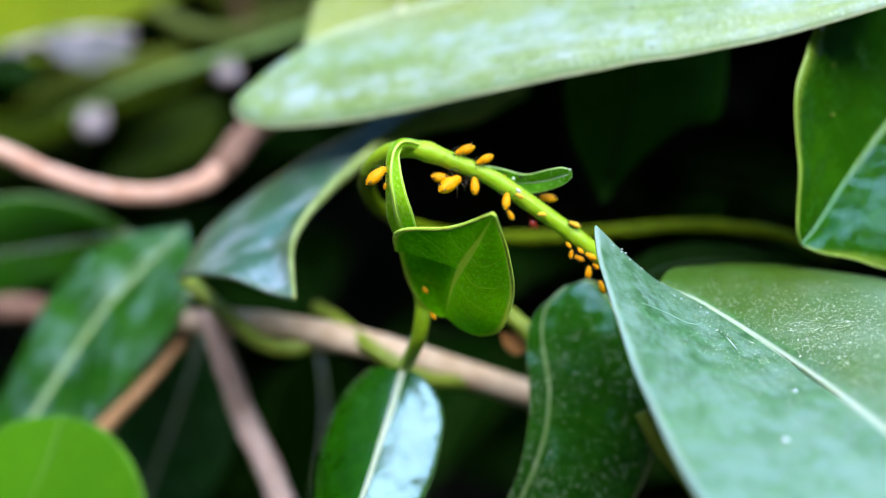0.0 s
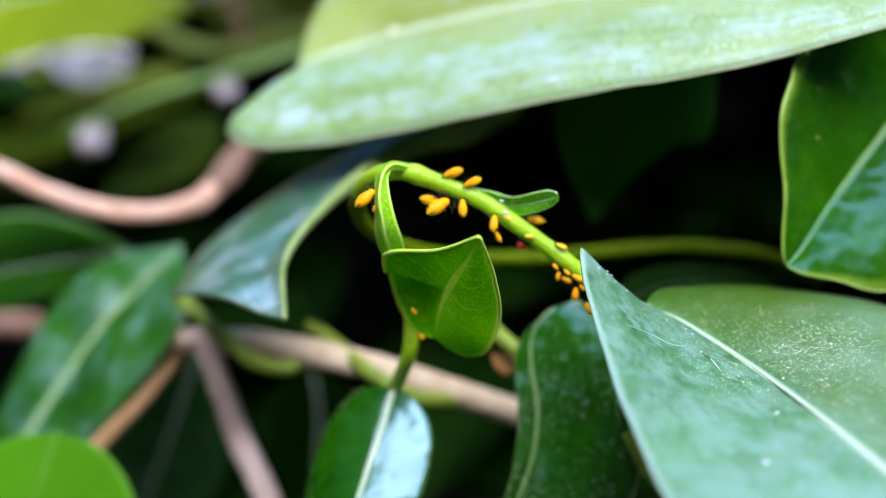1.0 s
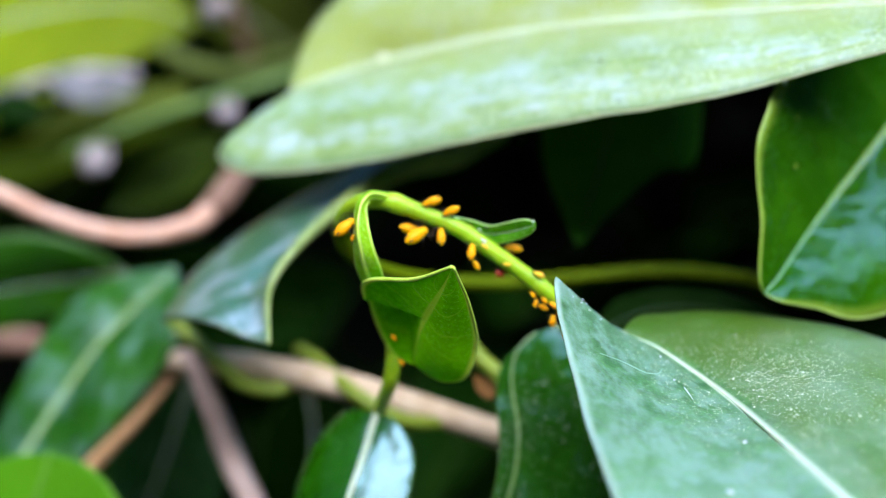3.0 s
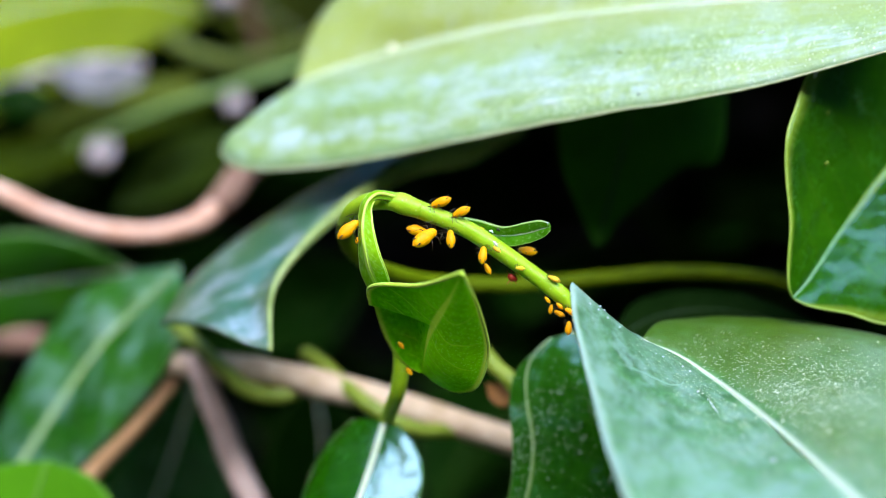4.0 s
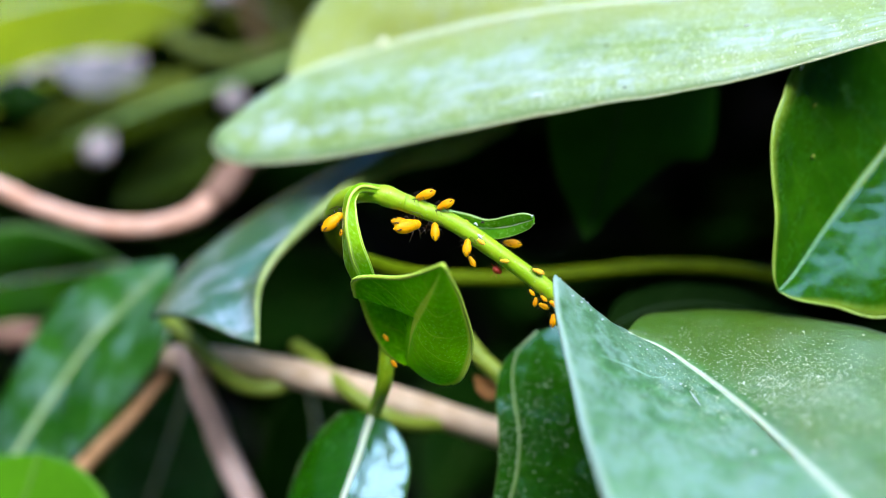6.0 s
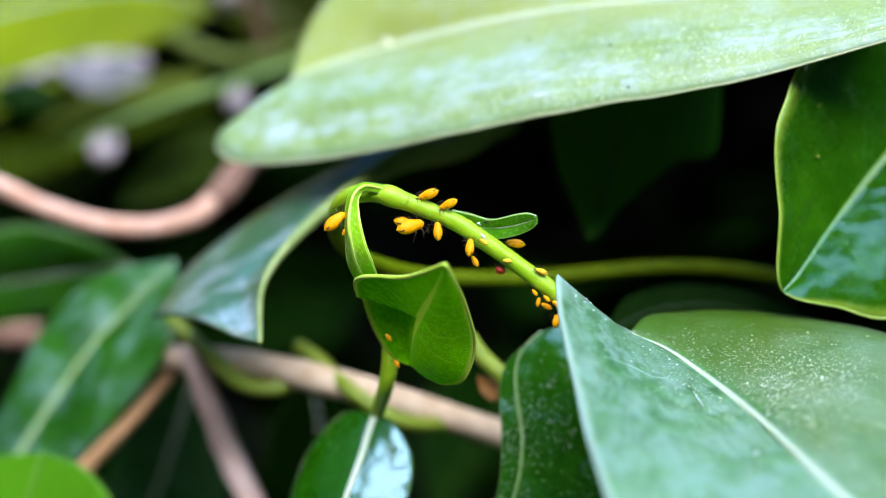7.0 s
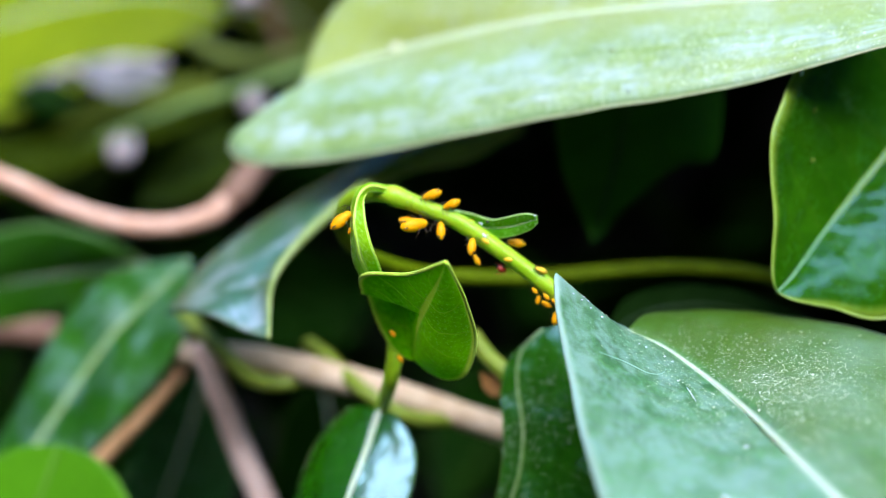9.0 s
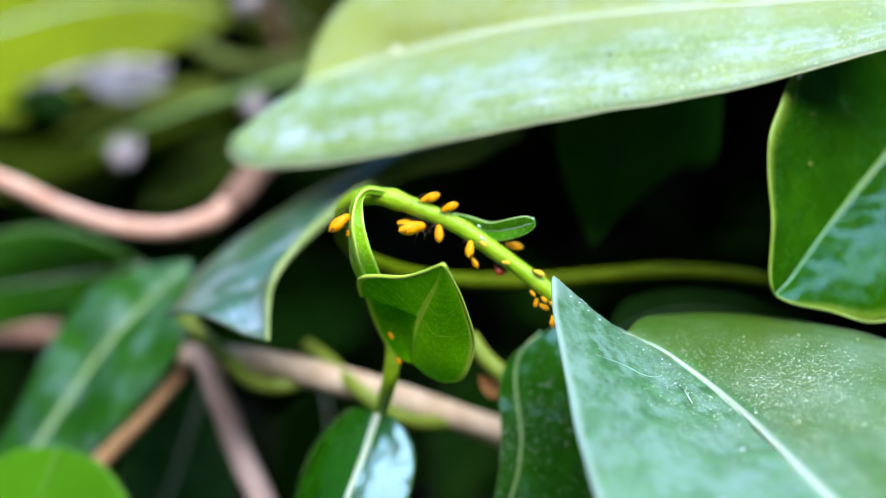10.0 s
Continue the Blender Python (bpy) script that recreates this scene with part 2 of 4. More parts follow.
# Lilac tone paints the reflected sky into the curled leaf's colour.
M_GREY = leaf_material("leaf_grey_green", (0.025, 0.1, 0.03), (0.05, 0.145, 0.05), (0.3, 0.34, 0.2), dust_sheen=0.5, specks=0.0, rough=0.42, vein_mix=0.0, coat=1.0, spec=1.0, glow=0.08, centred=False, sheen_tone=(0.56, 0.57, 0.64), ripple=0.3)
M_YELLOW = leaf_material("leaf_yellow_green", (0.25, 0.33, 0.005), (0.33, 0.41, 0.008), (0.42, 0.5, 0.08), dust_sheen=0.0, specks=0.0, rough=0.5, vein_mix=0.15, glow=0.5, coat=0.0, spec=0.15)
M_OLIVE = leaf_material("leaf_olive", (0.016, 0.026, 0.001), (0.03, 0.046, 0.001), (0.06, 0.09, 0.02), dust_sheen=0.0, specks=0.0, rough=0.7, vein_mix=0.1, coat=0.0, spec=0.02, glow=0.1, through=0.04)
M_OLIVE_PALE = leaf_material("leaf_olive_pale", (0.06, 0.08, 0.006), (0.11, 0.14, 0.015), (0.2, 0.22, 0.06), dust_sheen=0.0, specks=0.0, rough=0.6, vein_mix=0.1, coat=0.0, spec=0.1, glow=0.1)
# Near-black green: the hedge's deep shade is put into the colour.
M_HEDGE = leaf_material("leaf_hedge_shaded", (0.002, 0.014, 0.001), (0.005, 0.024, 0.001), (0.08, 0.15, 0.03), dust_sheen=0.0, specks=0.0, rough=0.5, vein_mix=0.15, glow=0.1, coat=0.0, spec=0.03, through=0.04)
M_MID = leaf_material("leaf_mid", (0.022, 0.12, 0.003), (0.045, 0.19, 0.006), (0.26, 0.38, 0.14), dust_sheen=0.03, specks=0.0, rough=0.3, vein_mix=0.08, coat=0.1, spec=0.40)
# Bluish patches put sky sheen into this leaf's colour.
M_LEFT = leaf_material("leaf_sheen", (0.01, 0.075, 0.003), (0.03, 0.15, 0.006), (0.3, 0.42, 0.14), dust_sheen=0.38, specks=0.0, rough=0.24, vein_mix=0.08, coat=0.4, spec=0.60, ripple=6.0, rim=0.1, sheen_tone=(0.28, 0.48, 0.44))
# Dim olive: shade in the gaps is put into the leaf colour.
M_GAP = leaf_material("leaf_gap_olive", (0.018, 0.035, 0.002), (0.032, 0.055, 0.004), (0.1, 0.15, 0.03), dust_sheen=0.0, specks=0.0, rough=0.6, vein_mix=0.1, coat=0.0, glow=0.1, spec=0.05, rim=0.0, through=0.1)
# Near-black tones carry the shade behind the broad leaf.
M_SHADY = leaf_material("leaf_shaded_matt", (0.004, 0.014, 0.002), (0.008, 0.022, 0.004), (0.1, 0.17, 0.06), dust_sheen=0.0, specks=0.0, rough=0.5, vein_mix=0.1, coat=0.0, glow=0.05, spec=0.0, rim=0.0, ripple=4.0, through=0.04)
M_DEWY = leaf_material("leaf_dewy_rimmed", (0.006, 0.045, 0.0008), (0.016, 0.09, 0.002), (0.26, 0.4, 0.1), dust_sheen=0.0, specks=0.35, rough=0.1, vein_mix=0.06, coat=0.2, glow=0.05, spec=0.4, rim=0.35, ripple=16.0, coarse=0.3, through=0.04, sky_gloss=(0.4, 0.7, 1.0))
M_ROUND = leaf_material("leaf_round_bright", (0.05, 0.19, 0.001), (0.075, 0.25, 0.003), (0.2, 0.4, 0.06), dust_sheen=0.0, specks=0.0, rough=0.5, vein_mix=0.08, coat=0.0, glow=0.15, spec=0.15, centred=False)
for _m, _ior in ((M_GLOSSY, 1.52), (M_GREY, 1.85)):
    _m.node_tree.nodes["Principled BSDF"].inputs["Coat IOR"].default_value = _ior
M_EDGE = plain_material("leaf_edge_tan", (0.4, 0.42, 0.2), (0.55, 0.56, 0.32), rough=0.5, scale=700.0)
M_EDGE_GREEN = plain_material("leaf_edge_green", (0.26, 0.38, 0.04), (0.36, 0.48, 0.09), rough=0.4, scale=700.0)
M_MARGIN = plain_material("margin_young", (0.5, 0.72, 0.05), (0.64, 0.84, 0.12), rough=0.4, scale=900.0, sss=0.1)
M_ROLL = plain_material("rolled_edge_pale", (0.2, 0.26, 0.05), (0.32, 0.38, 0.12), rough=0.4, scale=500.0)
M_STEM_PALE = plain_material("stem_grey_green", (0.2, 0.34, 0.09), (0.3, 0.45, 0.14), rough=0.6, scale=400.0, spec=0.15)
M_BUD = plain_material("dry_bud", (0.52, 0.4, 0.39), (0.7, 0.57, 0.56), rough=0.6, scale=300.0)
M_DRY = plain_material("dry_leaf", (0.06, 0.06, 0.05), (0.25, 0.225, 0.23), rough=0.7, scale=130.0)
M_MIDRIB = plain_material("midrib_pale", (0.52, 0.6, 0.38), (0.66, 0.72, 0.52), rough=0.45, scale=1500.0, sss=0.15)
M_MIDRIB_DULL = plain_material("midrib_dull", (0.1, 0.26, 0.09), (0.16, 0.34, 0.14), rough=0.35, scale=1500.0)
M_MIDRIB_SOFT = plain_material("midrib_soft", (0.28, 0.4, 0.15), (0.36, 0.48, 0.21), rough=0.45, scale=1500.0)
# Midrib darkened along with the shaded leaves.
M_MIDRIB_DARK = plain_material("midrib_dark", (0.012, 0.04, 0.008), (0.02, 0.06, 0.012), rough=0.5, scale=1500.0)
M_STEM = plain_material("stem_green", (0.27, 0.46, 0.008), (0.39, 0.57, 0.02), rough=0.36, scale=900.0, bump=0.25, spec=0.3, coat=0.05, sss=0.2, spots=(1500.0, (0.4, 0.58, 0.15)))
M_STEM_OLD = plain_material("stem_olive", (0.18, 0.24, 0.012), (0.27, 0.33, 0.03), rough=0.5, scale=500.0)
M_VINE = plain_material("vine_olive", (0.09, 0.13, 0.006), (0.15, 0.19, 0.012), rough=0.6, scale=500.0)
# Darker copy of the green stem for its far, shaded run.
M_STEM_FAR = plain_material("stem_far_shaded", (0.09, 0.135, 0.001), (0.135, 0.19, 0.002), rough=0.5, scale=500.0, spec=0.1)
M_BARK_PINK = plain_material("bark_pinkish", (0.6, 0.28, 0.16), (0.8, 0.47, 0.33), rough=0.7, scale=420.0, bump=0.6)
M_BARK = plain_material("bark_tan", (0.54, 0.35, 0.2), (0.74, 0.54, 0.36), rough=0.75, scale=420.0, bump=0.7)
M_TWIG = plain_material("bark_orange", (0.4, 0.2, 0.08), (0.55, 0.3, 0.14), rough=0.7, scale=420.0, bump=0.6)
M_BARK_GREY = plain_material("bark_greyish", (0.66, 0.43, 0.34), (0.82, 0.59, 0.49), rough=0.7, scale=420.0, bump=0.6)
M_BROWN_BARK = plain_material("bark_reddish", (0.18, 0.08, 0.045), (0.32, 0.17, 0.11), rough=0.75, scale=420.0, bump=0.8)
M_BROWN = plain_material("dead_brown", (0.24, 0.08, 0.012), (0.36, 0.15, 0.03), rough=0.7, scale=900.0)
M_APHID = plain_material("aphid_yellow", (0.9, 0.33, 0.001), (0.96, 0.43, 0.002), rough=0.45, scale=2200.0, bump=0.2, sss=0.2, spec=0.15)
M_NYMPH = plain_material("nymph_pale", (0.82, 0.45, 0.02), (0.9, 0.55, 0.05), rough=0.45, scale=2200.0, bump=0.2, sss=0.2, spec=0.2)
M_BLACK = plain_material("aphid_black", (0.012, 0.01, 0.008), (0.03, 0.025, 0.02), rough=0.4, scale=3000.0)
M_LEG = plain_material("aphid_leg", (0.08, 0.04, 0.012), (0.03, 0.02, 0.012), rough=0.45, scale=2500.0)
M_RED = plain_material("mite_red", (0.3, 0.012, 0.008), (0.42, 0.03, 0.012), rough=0.35, scale=2500.0, coat=0.3)
M_SKIN = plain_material("cast_skin", (0.7, 0.7, 0.68), (0.85, 0.85, 0.84), rough=0.5, scale=2500.0)
M_BLEMISH = plain_material("leaf_blemish", (0.7, 0.66, 0.4), (0.85, 0.82, 0.6), rough=0.6, scale=600.0)
M_FIBRE = plain_material("leaf_fibre", (0.26, 0.44, 0.3), (0.36, 0.54, 0.38), rough=0.5, scale=1500.0)
M_SPECK = plain_material("dried_droplet", (0.6, 0.68, 0.36), (0.8, 0.84, 0.6), rough=0.25, scale=3000.0, bump=0.1, coat=0.4)
M_SOIL = plain_material("soil", (0.03, 0.022, 0.015), (0.07, 0.05, 0.035), rough=0.9, scale=30.0, bump=1.0)
M_WALL = plain_material("wall_added", (0.03, 0.03, 0.028), (0.05, 0.048, 0.044), rough=0.9, scale=20.0, bump=0.8)
M_DEW, _nt, _b = material("dew")
_b.inputs["Base Color"].default_value = rgb(0.95, 0.97, 1.0)
_b.inputs["Roughness"].default_value = 0.06
_b.inputs["IOR"].default_value = 1.33
# Low transmission leaves a milky white body, standing in for the bright glint.
_b.inputs["Transmission Weight"].default_value = 0.4


# ---- building helpers ----
def W(p):
    """From the plan in millimetres to the world."""
    return BASE @ (Vector(p) / 1000)


ORIGIN = {}


def thing(name, base, label, category, group="", kind=""):
    """An Empty at a thing's base, given in the plan."""
    ob = new(name)
    ob.empty_display_size = 0.002
    ob.location = W(base)
    ORIGIN[ob] = W(base)
    return tagged(ob, label, category, group, kind)


def part(name, bm, mat, parent, label=""):
    """Links a bmesh, built in world metres, as one mesh under a thing or a part."""
    me = bpy.data.meshes.new(name)
    o = ORIGIN.get(parent, Vector((0, 0, 0)))
    bmesh.ops.translate(bm, vec=-o, verts=bm.verts)
    for f in bm.faces:
        f.smooth = True
    bm.to_mesh(me)
    bm.free()
    me.materials.append(mat)
    ob = new(name, me)
    ob.parent = parent
    ORIGIN[ob] = o
    return tagged(ob, label)


def spline(pts, s):
    """Catmull-Rom through the points, s counted in points from 0."""
    n = len(pts)
    i = min(int(s), n - 2)
    f = s - i
    p1, p2 = Vector(pts[i]), Vector(pts[i + 1])
    p0 = Vector(pts[i - 1]) if i else 2 * p1 - p2
    p3 = Vector(pts[i + 2]) if i + 2 < n else 2 * p2 - p1
    return 0.5 * ((2 * p1) + (p2 - p0) * f + (2 * p0 - 5 * p1 + 4 * p2 - p3) * f * f + (3 * p1 - p0 - 3 * p2 + p3) * f ** 3)


def tube_bm(pts, radii, steps=40, sides=10, rough=0.0, lumps=0.25, bm=None):
    """A round stem along a spline of plan points; radii in mm, as many as wanted, spread along it."""
    bm = bm or bmesh.new()
    n = len(pts) - 1
    line = [spline(pts, n * i / steps) for i in range(steps + 1)]
    rings, up = [], None
    for i, p in enumerate(line):
        t = (line[min(i + 1, steps)] - line[max(i - 1, 0)]).normalized()
        up = up or t.orthogonal()
        up = (up - t * up.dot(t)).normalized()
        side = t.cross(up)
        f = i / steps * (len(radii) - 1)
        j = min(int(f), len(radii) - 2) if len(radii) > 1 else 0
        r = radii[j] + (radii[min(j + 1, len(radii) - 1)] - radii[j]) * (f - j)
        ring = []
        for a in range(sides):
            w = 2 * math.pi * a / sides
            q = p + (up * math.cos(w) + side * math.sin(w)) * r
            if rough:
                q += (q - p) * rough * noise.noise(q * lumps)
            ring.append(bm.verts.new(W(q)))
        rings.append(ring)
    for a, b in zip(rings, rings[1:]):
        for i in range(sides):
            bm.faces.new((a[i], a[(i + 1) % sides], b[(i + 1) % sides], b[i]))
    bm.faces.new(rings[0][::-1])
    bm.faces.new(rings[-1])
    return bm


def blade_point(mid, left, right, v, u, bulge=(0.0, 0.0), wave=0.25, groove=0.15, crease=None):
    """Place and normal on a blade; v from 0 at the base to 1 at the tip, u from -1 at the left margin to 1 at the right."""
    n = len(mid) - 1
    s = n * v
    c, l, r = spline(mid, s), spline(left, s), spline(right, s)
    t = spline(mid, min(s + 0.05, n)) - spline(mid, max(s - 0.05, 0))
    normal = (r - l).cross(t)
    normal = normal.normalized() if normal.length > 1e-9 else Vector((0, -1, 0))
    if normal.y > 0:
        normal = -normal
    q = abs(u)
    e = l if u < 0 else r
    b = bulge[0] if u < 0 else bulge[1]
    p = c.lerp(e, q) + normal * (b * 4 * q * (1 - q) * (e - c).length)
    p += normal * wave * noise.noise(p * 0.16) * min(1.0, q * 3)
    p -= normal * groove * max(0.0, 1 - q * 6) * min(1.0, (e - c).length)
    if crease and u < 0:
        at, deep, run = crease
        f = max(0.0, min(1.0, (at - v) / run))
        g = max(0.0, min(1.0, v / at))
        p -= normal * deep * f * f * (3 - 2 * f) * g * min(1.0, q * 2.2) * (1 - 0.7 * max(0.0, q - 0.6) / 0.4)
    return p, normal


def blade_bm(mid, left, right, thick=0.25, along=44, across=10, **form):
    """A leaf blade between its margins, both joined to the midrib station by station; bulge in parts of each half's width."""
    bm = bmesh.new()
    uv = bm.loops.layers.uv.new("UVMap")
    rows, coords = [], []
    for i in range(along + 1):
        rows.append([blade_point(mid, left, right, i / along, j / across, **form) for j in range(-across, across + 1)])
        coords.append([(0.5 + 0.5 * j / across, i / along) for j in range(-across, across + 1)])
    front = [[bm.verts.new(W(p + nn * thick / 2)) for p, nn in row] for row in rows]
    back = [[bm.verts.new(W(p - nn * thick / 2)) for p, nn in row] for row in rows]
    m = 2 * across

    def quad(vs, ij):
        f = bm.faces.new(vs)
        for lp, (i, j) in zip(f.loops, ij):
            lp[uv].uv = coords[i][j]

    for i in range(along):
        for j in range(m):
            ij = [(i, j), (i, j + 1), (i + 1, j + 1), (i + 1, j)]
            quad([front[a][b] for a, b in ij], ij)
            quad([back[a][b] for a, b in ij[::-1]], ij[::-1])
        for j in (0, m):
            ij = [(i, j), (i + 1, j)]
            quad([front[i][j], front[i + 1][j], back[i + 1][j], back[i][j]], ij + ij[::-1])
    for i in (0, along):
        for j in range(m):
            ij = [(i, j), (i, j + 1)]
            quad([front[i][j], front[i][j + 1], back[i][j + 1], back[i][j]], ij + ij[::-1])
    bmesh.ops.remove_doubles(bm, verts=bm.verts, dist=0.000004)
    bmesh.ops.recalc_face_normals(bm, faces=bm.faces)
    return bm


def margin_bm(mid, left, right, u, v0, v1, radius, form, steps=60):
    """A thickened leaf edge: a thin roll along one margin, from v0 to v1."""
    pts = [blade_point(mid, left, right, v0 + (v1 - v0) * i / steps, u, **form)[0] for i in range(steps + 1)]
    return tube_bm(pts, [radius * 0.7, radius, radius, radius * 0.8], steps=steps, sides=8)


def leaf(label, mat, mid, left, right, rib=0.3, rib_mat=None, petiole=None, stalk=0.8, name="leaf", stalk_mat=None, tip_first=False, **more):
    """One leaf: blade, raised midrib along it and, where it shows, its stalk."""
    ob = thing(name, mid[0], label, "leaf")
    part("blade", blade_bm(mid, left, right, **more), mat, ob)
    if rib:
        n = len(mid) - 1
        pts = [spline(mid, 0.02 + (n - 0.1) * i / 8) + Vector((0, -0.08, 0)) for i in range(9)]
        part("midrib", tube_bm(pts, [rib, rib * 0.85, rib * 0.35][::-1 if tip_first else 1], steps=36, sides=8), rib_mat or M_MIDRIB, ob, "pale raised midrib")
    if petiole:
        part("petiole", tube_bm(petiole, [stalk, stalk * 0.9], steps=16, sides=10), stalk_mat or M_STEM, ob)
    return ob


# ---- the large leaves ----
TOP = (
     [(-21.6, 190.0, 31.3), (-15.7, 190.0, 33.8), (-11.2, 189.0, 35.0), (-5.5, 187.0, 36.3), (2.2, 182.0, 37.3), (10.6, 176.0, 37.8), (20.5, 170.0, 38.3), (34.1, 162.0, 37.9), (47.3, 155.0, 37.3), (62.7, 148.0, 36.9)],
     [(-21.5, 190.0, 31.3), (-26.0, 185.0, 26.8), (-29.8, 181.0, 23.1), (-30.3, 179.0, 19.8), (-25.2, 176.0, 17.7), (-11.3, 170.0, 18.2), (3.5, 163.0, 20.4), (21.2, 155.0, 23.1), (38.6, 150.0, 25.5), (62.4, 144.0, 31.4)],
     [(-21.5, 190.0, 31.3), (-21.1, 192.0, 34.7), (-20.5, 194.0, 38.7), (-18.5, 196.0, 43.6), (-12.3, 198.0, 50.5), (-0.4, 198.0, 56.9), (14.9, 194.0, 61.1), (31.5, 186.0, 62.1), (50.2, 176.0, 60.3), (69.9, 165.0, 56.6)])
TOP_FORM = dict(bulge=(0.06, 0.05), wave=0.25)
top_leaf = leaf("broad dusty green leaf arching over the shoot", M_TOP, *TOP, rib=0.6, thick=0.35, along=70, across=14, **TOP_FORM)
part("margin", margin_bm(*TOP, -1, 0.2, 0.99, 0.2, TOP_FORM), M_EDGE, top_leaf, "thin pale tan edge")
BROAD = (
     [(26.3, 149.5, -4.2), (27.3, 149.0, -4.8), (28.8, 148.2, -5.3), (30.1, 147.2, -5.9), (31.6, 145.8, -6.8), (32.9, 144.0, -7.8), (35.4, 140.0, -9.7), (38.5, 132.5, -12.6), (41.5, 121.0, -16.1), (48.6, 107.0, -23.6)],
     [(26.3, 149.5, -4.2), (22.4, 143.8, -1.8), (18.3, 139.2, 1.4), (17.1, 137.6, 2.5), (17.1, 136.0, 0.2), (17.5, 133.0, -3.1), (18.4, 129.0, -7.7), (19.7, 121.0, -13.9), (22.7, 109.0, -22.2), (27.6, 97.0, -29.6)],
     [(26.3, 149.5, -4.2), (28.1, 152.5, -2.9), (30.6, 155.0, -2.4), (36.6, 157.0, -2.0), (40.0, 157.0, -1.9), (43.6, 157.0, -2.0), (50.2, 155.0, -3.1), (57.4, 152.0, -4.5), (65.9, 146.0, -8.7), (71.2, 132.0, -18.3)])
BROAD_FORM = dict(bulge=(-0.05, 0.07), wave=0.3)
leaf("large dusty green leaf with a raised fold, one half tinted as sky-lit", M_BROAD, *BROAD, rib=0.24, tip_first=True, thick=0.25, along=80, across=14, **BROAD_FORM)
FOLDED = (
     [(44.5, 152.0, 0.6), (47.0, 153.5, 2.9), (50.2, 156.0, 6.9), (54.3, 158.5, 11.8), (59.3, 161.0, 17.6), (66.5, 164.0, 25.9), (73.4, 166.0, 33.1)],
     [(44.5, 152.0, 0.6), (43.7, 150.5, 2.9), (43.7, 150.0, 9.8), (43.2, 149.5, 18.7), (44.6, 150.5, 23.4), (47.1, 152.5, 28.3), (56.7, 158.0, 38.8)],
     [(44.5, 152.0, 0.6), (46.8, 152.0, -0.4), (51.4, 153.0, -1.2), (57.2, 153.5, -2.5), (65.0, 155.0, 0.1), (74.3, 158.0, 8.1), (79.9, 162.0, 21.1)])
FOLDED_FORM = dict(bulge=(-0.05, 0.1), wave=0.25)
folded = leaf("glossy green leaf folded along its midrib", M_FOLDED, *FOLDED, rib=0.24, rib_mat=M_MIDRIB_DULL, along=60, across=16, **FOLDED_FORM)
for side in (-1, 1):
    part("margin", margin_bm(*FOLDED, side, 0.02, 0.98, 0.17, FOLDED_FORM), M_EDGE_GREEN, folded, "yellow-green thickened edge")
DEWY = (
     [(16.1, 159.5, -4.8), (13.4, 159, -7.6), (12.8, 158.5, -11.7), (13.6, 158, -17.5), (13.2, 157.5, -23.2), (11.0, 157, -29.7), (6.9, 156.5, -37.6)],
     [(16.3, 159.5, -4.8), (12.0, 158.8, -8.4), (10.8, 158, -12.4), (11.1, 157.3, -17.4), (10.9, 156.8, -23.2), (9.0, 156.3, -30.3), (4.8, 155.8, -38.1)],
     [(16.3, 159.5, -4.8), (19.8, 160.5, -4.4), (23.8, 160, -9.6), (26.3, 159.3, -16.1), (27.7, 158.6, -23.1), (25.3, 158, -31.4), (19.3, 157, -39.9)])
DEWY_FORM = dict(bulge=(0.0, 0.04))
dewy = leaf("dark dewy leaf beneath the broad leaf", M_DEWY, *DEWY, rib=0.11, rib_mat=M_MIDRIB_SOFT, **DEWY_FORM)
part("margin", margin_bm(*DEWY, 1, 0.1, 0.98, 0.14, DEWY_FORM), M_EDGE, dewy, "thin pale tan edge")
leaf("glossy green leaf with a pale midrib, sky-lit half", M_GLOSSY,
     [(-5.2, 161.5, -15.8), (-6.0, 160.3, -18.5), (-6.9, 158.8, -21.6), (-8.2, 157, -25.4), (-9.6, 155, -29.7), (-12.2, 152, -36.5)],
     [(-5.2, 161.5, -15.8), (-9.8, 164.3, -16.2), (-14.0, 164.8, -20.5), (-16.1, 163.5, -25.6), (-17.1, 162, -31.5), (-16.5, 158.5, -39.5)],
     [(-5.2, 161.5, -15.8), (-2.4, 160.1, -17.1), (-0.1, 158.5, -20.9), (-0.3, 156.7, -25.2), (-2.0, 154.5, -30.6), (-6.6, 151.5, -37.8)],
     rib=0.5, bulge=(0.1, 0.02), groove=0.05, wave=0.12)
grey = leaf("grey-green curled leaf with a thick rolled edge", M_GREY,
     [(4.4, 186.0, 22.3), (-3.7, 183.0, 19.1), (-11.7, 176.0, 12.7), (-18.4, 170.0, 6.0), (-23.0, 166.0, 0.5), (-26.4, 158.0, -4.0)],
     [(4.4, 187.0, 22.8), (-5.6, 190.0, 22.1), (-16.9, 188.0, 16.2), (-26.9, 185.0, 9.5), (-34.5, 180.0, 2.6), (-37.3, 171.0, -4.1)],
     [(4.4, 185.0, 21.5), (-4.1, 181.0, 18.7), (-11.4, 173.0, 12.9), (-17.1, 166.0, 6.8), (-20.1, 161.5, 0.8), (-18.8, 154.0, -6.4)],
     rib=0.0, thick=0.5, bulge=(0.03, -0.06))
part("rolled_edge", tube_bm([(12.0, 190.0, 26.0), (4.0, 185.0, 21.0), (-3.9, 180.0, 18.2), (-11.1, 172.0, 12.7), (-16.7, 165.0, 6.6), (-19.8, 160.6, 0.8), (-18.7, 153.4, -6.3)], [2.3, 2.2, 1.6, 1.0, 0.7, 0.42, 0.3], steps=40, sides=10, rough=0.1), M_ROLL, grey, "pale rolled leaf edge")

